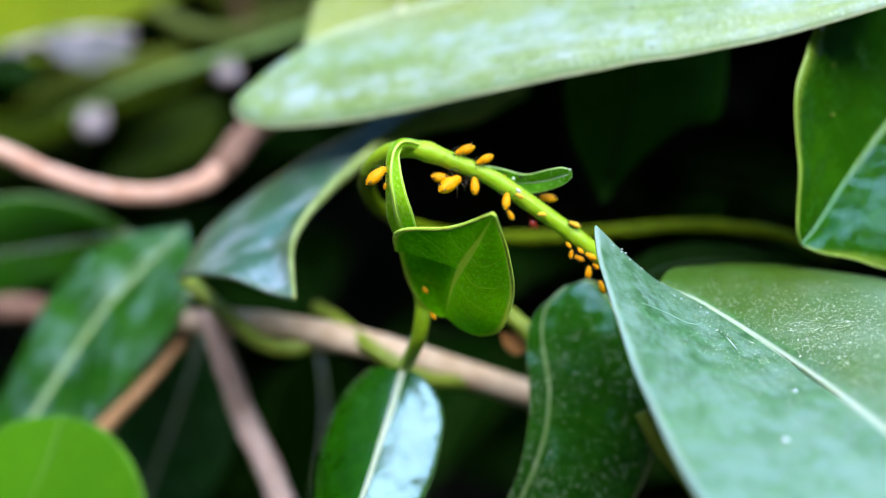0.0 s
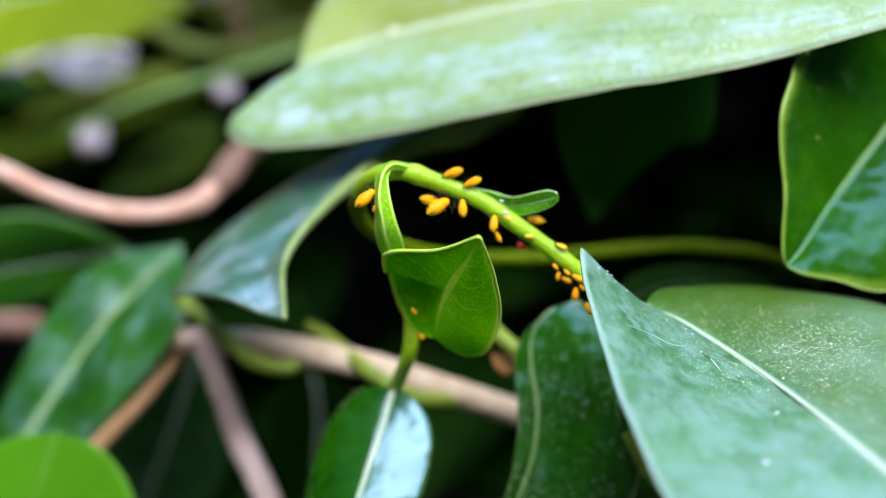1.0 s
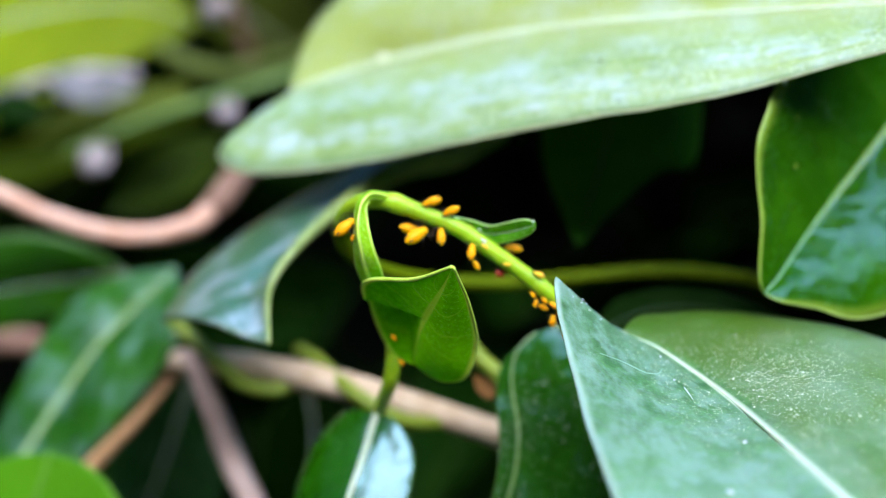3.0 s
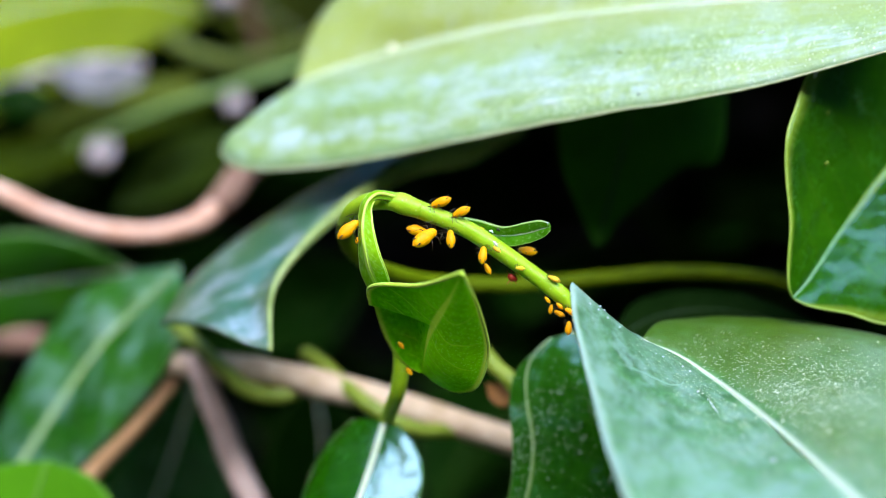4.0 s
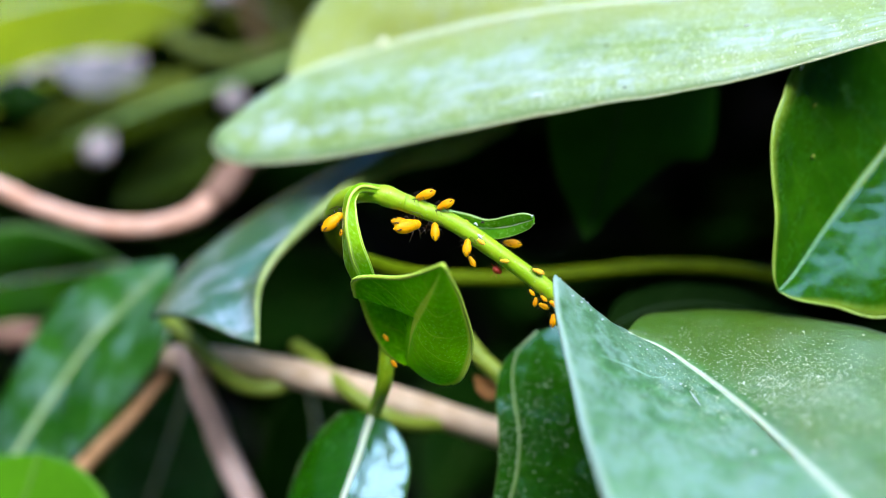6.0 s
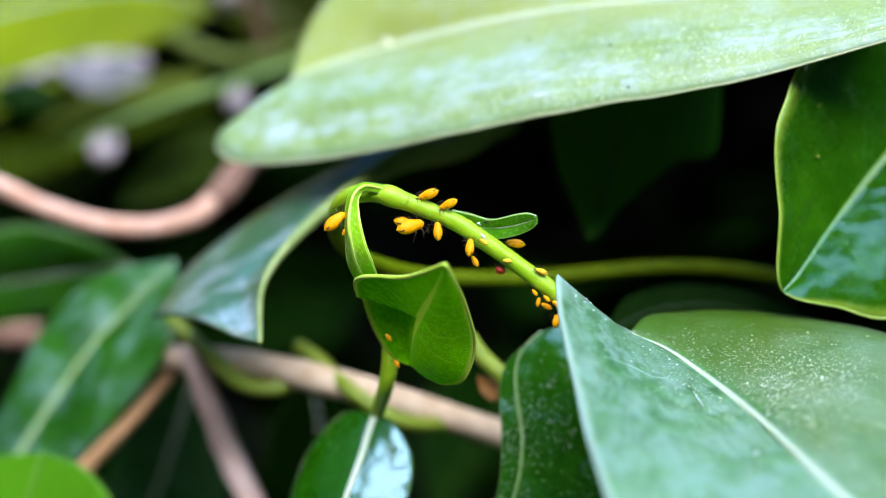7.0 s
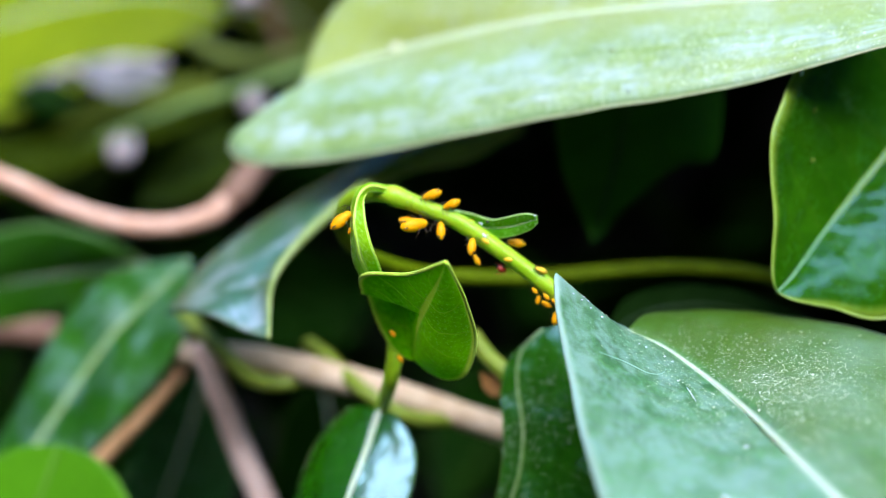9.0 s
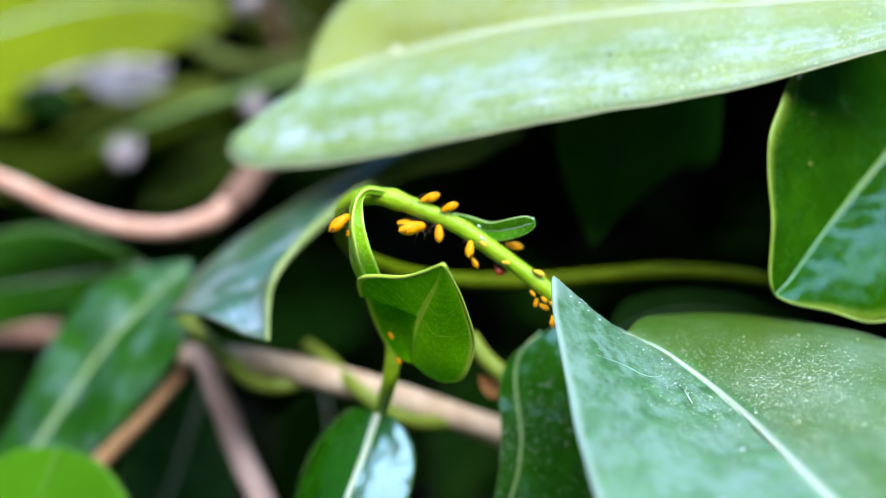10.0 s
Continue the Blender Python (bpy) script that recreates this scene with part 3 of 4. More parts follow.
# ---- the shoot and its young leaves ----
shoot = thing("vine_shoot", (-2.6, 145.0, 12.0), "bright green looping vine shoot crowded with aphids", "stem")
part("stem", tube_bm([(40.4, 160.0, -26.6), (30.9, 153.0, -14.1), (23.9, 149.0, -5.4), (17.4, 146.5, 0.3), (13.6, 146.3, 3.2), (9.9, 146.0, 5.8), (5.8, 145.8, 8.5), (1.3, 145.3, 10.4), (-1.8, 145.0, 11.5), (-4.2, 145.2, 11.9), (-6.5, 147.0, 11.6), (-8.6, 150.0, 10.3), (-9.7, 154.5, 8.1)],
     [1.05, 1.05, 1.05, 1.02, 1.02, 1.02, 1.05, 1.1, 1.1, 1.08, 1.05], steps=110, sides=16, rough=0.06), M_STEM, shoot)
# Same stem further back, coloured darker for the shade there.
part("far_stem", tube_bm([(-8.6, 150.0, 10.3), (-9.6, 154.0, 8.1), (-8.5, 158.0, 5.5), (-4.8, 163.0, 3.4), (0.9, 169.0, 2.0), (8.8, 173.0, 1.6), (17.0, 176.0, 1.9), (25.5, 178.0, 2.7), (33.6, 178.0, 3.4), (41.9, 178.0, 3.2), (49.3, 178.0, 2.1), (57.7, 181.0, -1.3)],
     [1.03, 1.05, 1.05, 1.03, 1.0, 1.0], steps=80, sides=16, rough=0.06), M_STEM_FAR, shoot, "far run of the same stem, its shade put into a duller olive green")
part("node", tube_bm([(0.2, 144.9, 10.85), (-0.9, 144.85, 11.2), (-1.8, 144.8, 11.5), (-2.6, 144.8, 11.7), (-3.6, 144.9, 11.85)], [1.0, 1.08, 1.16, 1.22, 1.24, 1.18, 1.06, 0.95], steps=30, sides=16, rough=0.1), M_STEM, shoot, "swollen leaf node")
ARCH = (
     [(-2.6, 144.2, 12.3), (-4.6, 142.0, 12.5), (-5.6, 140.6, 11.3), (-5.9, 140.0, 9.7), (-6.0, 139.6, 8.0), (-5.7, 139.9, 6.1), (-5.4, 141.0, 4.2), (-4.7, 143.5, 2.1)],
     [(-2.6, 144.8, 12.8), (-4.9, 142.8, 12.9), (-6.2, 141.8, 11.6), (-6.5, 141.2, 9.7), (-6.5, 141.2, 7.6), (-6.5, 141.8, 5.5), (-6.4, 143.0, 3.5), (-5.6, 145.5, 1.2)],
     [(-2.6, 144.4, 11.7), (-4.5, 142.4, 11.9), (-5.1, 141.2, 11.0), (-5.0, 140.6, 9.6), (-4.7, 140.2, 8.0), (-4.1, 140.4, 5.7), (-3.5, 141.5, 3.9), (-3.0, 144.0, 1.7)])
ARCH_FORM = dict(wave=0.05)
arch = leaf("long young leaf arching down from the node, its end tucked behind", M_YOUNG_PALE, *ARCH, rib=0.2, rib_mat=M_MARGIN, thick=0.3, along=60, across=8, **ARCH_FORM)
for side in (-1, 1):
    part("margin", margin_bm(*ARCH, side, 0.2, 0.98, 0.13, ARCH_FORM), M_MARGIN, arch, "pale thickened edge")
CUP = (
     [(0.4, 148.5, -8.2), (0.7, 146.0, -6.1), (1.3, 142.5, -3.8), (2.0, 140.0, -2.2), (3.0, 137.0, -0.6), (4.2, 133.5, 1.4), (5.4, 129.6, 3.8)],
     [(0.1, 148.8, -8.3), (-2.3, 150.5, -7.4), (-4.6, 149.5, -4.3), (-5.7, 145.0, 0.2), (-4.9, 141.5, 2.1), (0.6, 136.0, 2.3), (5.4, 129.6, 3.8)],
     [(0.5, 148.4, -8.3), (2.4, 147.8, -9.7), (4.8, 147.0, -10.4), (6.9, 145.5, -9.4), (8.1, 142.0, -5.2), (7.2, 136.0, -0.7), (5.4, 129.6, 3.8)])
CUP_FORM = dict(wave=0.12, bulge=(-0.03, 0.12), crease=(0.49, 3.0, 0.04))
cup = leaf("cupped bright green young leaf, tip turned up", M_YOUNG, *CUP, rib=0.0, thick=0.4, along=100, across=18,
     petiole=[(-3.3, 149.0, 0.1), (-2.8, 153.5, -4.2), (-2.5, 153.0, -7.6), (-3.0, 154.0, -11.0), (-4.0, 158.0, -13.5), (-5.3, 163.0, -16.4)], stalk=1.05, **CUP_FORM)
part("margin", margin_bm(*CUP, -1, 0.52, 0.995, 0.26, CUP_FORM), M_MARGIN, cup, "pale thickened edge")
part("margin", margin_bm(*CUP, 1, 0.4, 0.995, 0.24, CUP_FORM), M_MARGIN, cup, "pale thickened edge")
leaf("slim boat-shaped young leaf behind the stem", M_SLIM,
     [(5.2, 147.5, 9.8), (7.2, 147.3, 8.4), (9.6, 146.5, 7.9), (12.2, 145.2, 8.1), (14.1, 144.0, 8.6), (15.1, 143.3, 8.9)],
     [(5.2, 147.2, 10.0), (7.3, 146.5, 9.6), (9.8, 145.4, 8.9), (12.4, 144.2, 9.4), (13.9, 143.5, 9.6), (15.0, 143.3, 9.3)],
     [(5.2, 147.7, 9.5), (7.1, 147.4, 7.3), (9.6, 146.6, 6.7), (12.2, 145.4, 6.9), (14.4, 144.2, 7.7), (15.1, 143.3, 8.4)],
     rib=0.08, rib_mat=M_MIDRIB, thick=0.3, wave=0.05, along=30, across=8)

# ---- woody stems and thin vines behind ----
def stem(label, mat, pts, radii, rough=0.12, name="woody_stem"):
    ob = thing(name, pts[0], label, "stem")
    part("stem", tube_bm(pts, radii, steps=60, sides=14, rough=rough), mat, ob)
    return ob


pink = stem("pinkish tan woody stem, smooth and bent", M_BARK_PINK, [(-87.4, 200.0, 22.3), (-73.3, 202.0, 16.2), (-64.6, 204.0, 12.2), (-55.7, 206.0, 9.6), (-47.3, 207.0, 9.4), (-41.4, 208.5, 11.1), (-39.0, 211.0, 13.3)], [1.5, 1.55, 1.6, 1.75, 2.0])
part("bark_base", tube_bm([(-42.0, 210.0, 10.8), (-39.6, 212.0, 13.2), (-37.2, 215.0, 16.5), (-35.7, 221.0, 20.6), (-31.0, 236.0, 26.9), (-21.3, 250.0, 33.7)], [1.8, 2.3, 2.4, 2.3, 2.2], steps=60, sides=14, rough=0.25), M_BROWN_BARK, pink, "rough reddish brown older bark")
stem("reddish brown woody stem passing behind a leaf", M_BROWN_BARK, [(-109.6, 262.0, -12.0), (-93.6, 258.0, -12.4), (-74.5, 254.0, -13.5), (-60.4, 250.0, -14.5)], [2.4, 2.5])
fork = stem("tan woody stem running sideways, forking beneath the curled leaf", M_BARK, [(-46.2, 200.0, -12.1), (-40.5, 193.0, -11.6), (-36.7, 188.0, -11.2), (-28.3, 183.0, -11.3), (-18.4, 178.0, -12.3), (-7.7, 177.0, -14.8), (1.3, 178.0, -17.6), (13.0, 180.0, -21.6), (27.1, 185.0, -27.3)], [2.0, 2.1, 2.2, 2.1, 2.0])
part("hanging_branch", tube_bm([(-35.9, 184.0, -9.1), (-34.4, 184.5, -12.9), (-33.1, 187.0, -18.1), (-31.5, 192.0, -25.7), (-28.0, 193.0, -33.8), (-22.9, 195.0, -46.8)], [1.8, 1.9, 2.0, 2.1], steps=60, sides=14, rough=0.12), M_BARK_GREY, fork, "greyish pink bark")
part("side_twig", tube_bm([(-40.0, 194.0, -12.1), (-44.6, 192.0, -18.6), (-53.2, 191.5, -28.0), (-61.3, 191.5, -36.2)], [1.3, 1.35], steps=60, sides=14, rough=0.12), M_TWIG, fork, "thin orange-brown twig")
stem("thin olive vine twisting round a stem", M_STEM_OLD, [(-39.5, 186.0, -4.2), (-35.1, 183.0, -7.5), (-30.3, 180.0, -11.2), (-26.7, 178.0, -13.6), (-22.4, 177.0, -14.5), (-18.6, 179.0, -13.5), (-15.4, 181.0, -10.8)], [1.1, 1.2, 1.1], rough=0.05, name="thin_vine")
stem("thin olive vine twisting round a stem", M_STEM_OLD, [(-19.1, 184.0, -8.9), (-15.3, 180.0, -10.7), (-10.9, 175.0, -13.7), (-6.7, 173.0, -16.3), (-1.9, 174.0, -18.6), (3.8, 178.0, -19.3)], [1.1, 1.1, 1.0], rough=0.05, name="thin_vine")
stem("pale olive vine hanging under the broad leaf", M_STEM_OLD, [(24.7, 152.0, -20.3), (26.8, 152.0, -24.5), (30.3, 152.0, -28.8), (33.5, 152.0, -33.7)], [0.9, 0.9], rough=0.05, name="thin_vine")
stem("short green stalk of the dewy leaf", M_STEM_OLD, [(6.6, 166.0, -6.1), (8.8, 164.0, -8.7), (11.5, 162.0, -11.2), (13.0, 160.0, -14.7)], [1.1, 1.2], rough=0.05, name="leaf_stalk")

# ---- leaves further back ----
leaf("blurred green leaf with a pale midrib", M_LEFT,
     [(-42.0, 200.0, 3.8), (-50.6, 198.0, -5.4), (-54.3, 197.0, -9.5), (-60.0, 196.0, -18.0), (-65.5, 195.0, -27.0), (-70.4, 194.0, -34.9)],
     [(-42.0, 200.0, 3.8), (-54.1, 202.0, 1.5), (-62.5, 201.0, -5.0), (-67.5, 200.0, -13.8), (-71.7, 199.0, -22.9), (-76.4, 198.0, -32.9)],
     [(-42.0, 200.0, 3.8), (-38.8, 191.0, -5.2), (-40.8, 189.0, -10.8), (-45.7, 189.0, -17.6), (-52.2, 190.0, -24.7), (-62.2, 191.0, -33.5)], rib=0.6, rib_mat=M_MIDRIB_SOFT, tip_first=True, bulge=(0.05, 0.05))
leaf("dark glossy green leaf among the stems", M_MID,
     [(-56.4, 222.0, 2.7), (-65.1, 222.0, 1.6), (-74.4, 222.0, 0.1), (-86.7, 222.0, -2.0)],
     [(-56.4, 222.0, 2.7), (-63.7, 217.0, 7.6), (-73.4, 216.0, 9.6), (-84.4, 216.0, 8.1)],
     [(-56.4, 222.0, 2.7), (-64.7, 224.0, -3.5), (-74.3, 225.0, -6.7), (-87.9, 225.0, -10.3)], rib=0.3, bulge=(0.08, 0.03))
leaf("round bright green leaf low in the foliage", M_ROUND,
     [(-55.5, 178.0, -24.2), (-56.8, 178.0, -28.7), (-58.8, 178.0, -33.7), (-62.1, 178.0, -40.3)],
     [(-55.5, 178.0, -24.2), (-63.6, 180.0, -25.7), (-69.9, 181.0, -30.9), (-73.2, 181.0, -41.0)],
     [(-55.5, 178.0, -24.2), (-49.6, 179.0, -26.6), (-45.3, 180.0, -32.4), (-43.0, 181.0, -41.0)], rib=0.4, rib_mat=M_ROUND, bulge=(0.02, 0.02), groove=0.0)
leaf("yellow-green leaf glowing in the light", M_YELLOW,
     [(-149.8, 310.0, 57.5), (-123.9, 310.0, 64.7), (-101.0, 310.0, 70.4), (-79.5, 310.0, 71.9), (-63.0, 310.0, 66.8)],
     [(-149.8, 310.0, 57.5), (-132.9, 325.0, 93.4), (-105.9, 325.0, 99.4), (-79.6, 322.0, 89.5), (-63.0, 310.0, 66.8)],
     [(-149.8, 310.0, 57.5), (-121.9, 298.0, 38.1), (-100.2, 299.0, 45.8), (-77.7, 303.0, 56.9), (-63.0, 310.0, 66.8)], rib=0.6, bulge=(0.05, 0.05))
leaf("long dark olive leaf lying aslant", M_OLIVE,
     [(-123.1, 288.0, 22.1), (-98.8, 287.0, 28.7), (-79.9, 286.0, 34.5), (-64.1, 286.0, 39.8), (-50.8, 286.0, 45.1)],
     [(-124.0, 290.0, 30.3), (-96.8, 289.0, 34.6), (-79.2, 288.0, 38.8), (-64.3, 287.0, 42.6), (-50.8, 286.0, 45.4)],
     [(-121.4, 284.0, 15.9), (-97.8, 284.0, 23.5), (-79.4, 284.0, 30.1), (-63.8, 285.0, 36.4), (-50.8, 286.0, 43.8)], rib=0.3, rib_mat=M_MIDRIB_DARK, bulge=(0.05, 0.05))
dried = leaf("pale lilac dried leaf caught in the foliage", M_DRY,
     [(-107.4, 286.0, 44.5), (-95.3, 283.0, 45.6), (-84.0, 281.0, 46.4), (-73.1, 284.0, 50.1)],
     [(-107.4, 286.0, 42.1), (-97.2, 291.0, 48.9), (-84.5, 290.0, 51.8), (-72.2, 286.0, 50.5)],
     [(-107.4, 286.0, 46.7), (-92.7, 279.0, 45.6), (-79.6, 277.0, 41.9), (-72.1, 282.0, 47.7)], rib=0.0, name="dried_leaf", bulge=(0.1, 0.1), wave=3.5)
part("curled_rim", tube_bm([(-107.0, 285.0, 41.9), (-102.4, 288.0, 46.0), (-96.9, 290.0, 48.5), (-84.3, 289.0, 51.0), (-72.3, 285.0, 50.0)], [0.6, 1.5, 1.8, 1.4, 0.8], steps=30, sides=10, rough=0.3), M_BUD, dried, "white curled upper rim")
leaf("blurred olive leaf behind the dried leaf", M_OLIVE_PALE,
     [(-106.1, 300.0, 33.5), (-93.6, 300.0, 38.3), (-79.7, 300.0, 42.5), (-63.0, 300.0, 47.3)],
     [(-107.1, 303.0, 34.5), (-95.9, 303.0, 43.6), (-81.9, 303.0, 48.5), (-63.7, 303.0, 49.9)],
     [(-105.4, 298.0, 31.2), (-91.6, 298.0, 32.5), (-76.4, 298.0, 37.4), (-62.6, 298.0, 45.6)], rib=0.0, wave=0.6)
leaf("olive leaf behind the pale vine", M_OLIVE_PALE,
     [(-69.3, 330.0, 85.7), (-58.6, 330.0, 76.5), (-47.8, 329.0, 68.7), (-37.0, 328.0, 60.9)],
     [(-69.3, 330.0, 85.7), (-65.5, 334.0, 69.7), (-54.5, 333.0, 61.8), (-37.0, 328.0, 60.9)],
     [(-69.3, 330.0, 85.7), (-47.4, 326.0, 86.1), (-33.7, 325.0, 75.3), (-37.0, 328.0, 60.9)], rib=0.3, bulge=(0.05, 0.05))
leaf("dark leaf deep in the shade", M_IN_SHADE,
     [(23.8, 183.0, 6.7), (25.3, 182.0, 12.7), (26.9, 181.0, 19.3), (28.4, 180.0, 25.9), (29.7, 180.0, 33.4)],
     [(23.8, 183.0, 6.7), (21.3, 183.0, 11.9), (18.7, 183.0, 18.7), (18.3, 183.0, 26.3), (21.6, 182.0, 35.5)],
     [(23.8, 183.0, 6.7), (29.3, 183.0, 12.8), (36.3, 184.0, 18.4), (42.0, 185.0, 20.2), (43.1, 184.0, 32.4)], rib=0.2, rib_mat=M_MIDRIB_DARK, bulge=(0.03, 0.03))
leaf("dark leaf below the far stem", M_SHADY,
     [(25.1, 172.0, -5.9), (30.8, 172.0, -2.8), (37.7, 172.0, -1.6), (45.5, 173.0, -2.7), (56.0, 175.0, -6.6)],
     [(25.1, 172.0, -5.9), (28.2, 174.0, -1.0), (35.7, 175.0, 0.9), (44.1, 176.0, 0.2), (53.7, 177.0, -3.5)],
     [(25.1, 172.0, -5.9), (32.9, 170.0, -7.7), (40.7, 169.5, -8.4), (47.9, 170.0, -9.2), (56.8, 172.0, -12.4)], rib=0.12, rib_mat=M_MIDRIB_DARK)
leaf("shaded leaf with a faint pale midrib", M_SHADE_DEWY,
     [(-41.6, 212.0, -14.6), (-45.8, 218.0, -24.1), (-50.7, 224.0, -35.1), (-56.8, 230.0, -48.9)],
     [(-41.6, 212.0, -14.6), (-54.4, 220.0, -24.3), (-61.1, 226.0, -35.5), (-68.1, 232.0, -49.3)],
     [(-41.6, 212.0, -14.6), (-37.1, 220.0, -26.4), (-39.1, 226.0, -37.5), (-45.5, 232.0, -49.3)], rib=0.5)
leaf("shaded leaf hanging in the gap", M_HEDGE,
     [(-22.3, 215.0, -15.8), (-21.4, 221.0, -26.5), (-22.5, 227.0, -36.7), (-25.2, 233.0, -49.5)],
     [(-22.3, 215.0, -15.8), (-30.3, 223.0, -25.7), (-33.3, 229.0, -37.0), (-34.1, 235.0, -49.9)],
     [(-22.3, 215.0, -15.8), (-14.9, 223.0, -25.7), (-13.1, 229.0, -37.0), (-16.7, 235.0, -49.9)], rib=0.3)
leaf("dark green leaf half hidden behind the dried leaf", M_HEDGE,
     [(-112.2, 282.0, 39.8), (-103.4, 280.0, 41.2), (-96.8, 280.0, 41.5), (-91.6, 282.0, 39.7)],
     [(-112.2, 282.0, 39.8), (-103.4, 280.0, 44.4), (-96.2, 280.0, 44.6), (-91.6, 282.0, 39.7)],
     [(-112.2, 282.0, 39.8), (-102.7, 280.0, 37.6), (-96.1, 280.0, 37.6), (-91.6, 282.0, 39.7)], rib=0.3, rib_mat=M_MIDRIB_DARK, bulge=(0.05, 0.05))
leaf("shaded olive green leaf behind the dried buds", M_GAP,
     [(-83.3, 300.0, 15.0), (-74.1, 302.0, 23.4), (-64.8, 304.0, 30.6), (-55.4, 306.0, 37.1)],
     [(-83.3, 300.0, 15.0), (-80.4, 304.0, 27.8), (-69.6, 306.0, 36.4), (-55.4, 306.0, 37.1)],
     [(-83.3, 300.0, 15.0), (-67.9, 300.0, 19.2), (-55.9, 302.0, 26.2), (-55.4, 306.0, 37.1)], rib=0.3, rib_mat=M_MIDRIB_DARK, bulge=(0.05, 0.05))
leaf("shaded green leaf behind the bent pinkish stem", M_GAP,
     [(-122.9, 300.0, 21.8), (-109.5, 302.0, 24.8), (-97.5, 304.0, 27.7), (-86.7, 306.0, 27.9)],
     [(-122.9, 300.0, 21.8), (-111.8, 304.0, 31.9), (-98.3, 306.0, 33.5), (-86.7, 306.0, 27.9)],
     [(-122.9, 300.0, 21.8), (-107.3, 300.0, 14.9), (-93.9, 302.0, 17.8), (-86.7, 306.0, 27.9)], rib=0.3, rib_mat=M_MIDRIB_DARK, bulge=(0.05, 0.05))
stem("thin brown twig far back in the foliage", M_BROWN_BARK, [(-59.1, 325.0, 81.8), (-56.0, 325.0, 71.3), (-52.9, 325.0, 62.3), (-50.6, 325.0, 53.3)], [1.6, 1.8, 1.5])
stem("pale green vine running aslant", M_STEM_PALE, [(-81.7, 262.0, 28.6), (-74.4, 262.0, 32.1), (-61.1, 262.0, 37.3), (-46.6, 262.0, 41.7), (-29.6, 262.0, 47.2), (-10.2, 262.0, 54.7)], [0.25, 0.45, 0.75, 0.95, 1.0], rough=0.05, name="thin_vine")
stem("olive vine beneath the glowing leaf", M_VINE, [(-71.4, 300.0, 59.8), (-63.0, 300.0, 54.3), (-50.5, 300.0, 52.9), (-33.9, 300.0, 58.4), (-20.0, 300.0, 66.8)], [2.2, 2.4, 2.2], rough=0.05, name="thin_vine")

leaf("small reddish brown dead leaf scrap by the stalk", M_BROWN,
     [(7.8, 166.0, -11.1), (8.9, 165.0, -12.1), (10.2, 164.5, -13.0), (11.7, 164.0, -13.4)],
     [(7.8, 166.0, -11.1), (9.3, 166.0, -11.4), (10.8, 165.5, -12.2), (11.7, 164.0, -13.4)],
     [(7.8, 166.0, -11.1), (8.3, 164.5, -13.0), (9.9, 164.0, -14.2), (11.7, 164.0, -13.4)], rib=0.0, name="dead_leaf", wave=0.8, along=16, across=4)

# ---- aphids ----
def ball_bm(bm, centre, rx, ry, rz, segs=14, rings=10, pinch=0.0):
    """An egg along x: pinch narrows its front."""
    got = bmesh.ops.create_uvsphere(bm, u_segments=segs, v_segments=rings, radius=1.0)
    for v in got["verts"]:
        x, y, z = v.co.z, v.co.x, v.co.y
        s = 1 - pinch * max(0.0, x + 0.1)
        v.co = Vector((centre[0] + rx * x, centre[1] + ry * y * s, centre[2] + rz * z * s))


def rod_bm(bm, pts, r0, r1, sides=5):
    line = [Vector(p) for p in pts]
    rings = []
    for i, p in enumerate(line):
        t = (line[min(i + 1, len(line) - 1)] - line[max(i - 1, 0)]).normalized()
        u = t.orthogonal().normalized()
        w = t.cross(u)
        r = r0 + (r1 - r0) * i / (len(line) - 1)
        rings.append([bm.verts.new(p + (u * math.cos(2 * math.pi * a / sides) + w * math.sin(2 * math.pi * a / sides)) * r) for a in range(sides)])
    for a, b in zip(rings, rings[1:]):
        for i in range(sides):
            bm.faces.new((a[i], a[(i + 1) % sides], b[(i + 1) % sides], b[i]))
    bm.faces.new(rings[0][::-1])
    bm.faces.new(rings[-1])


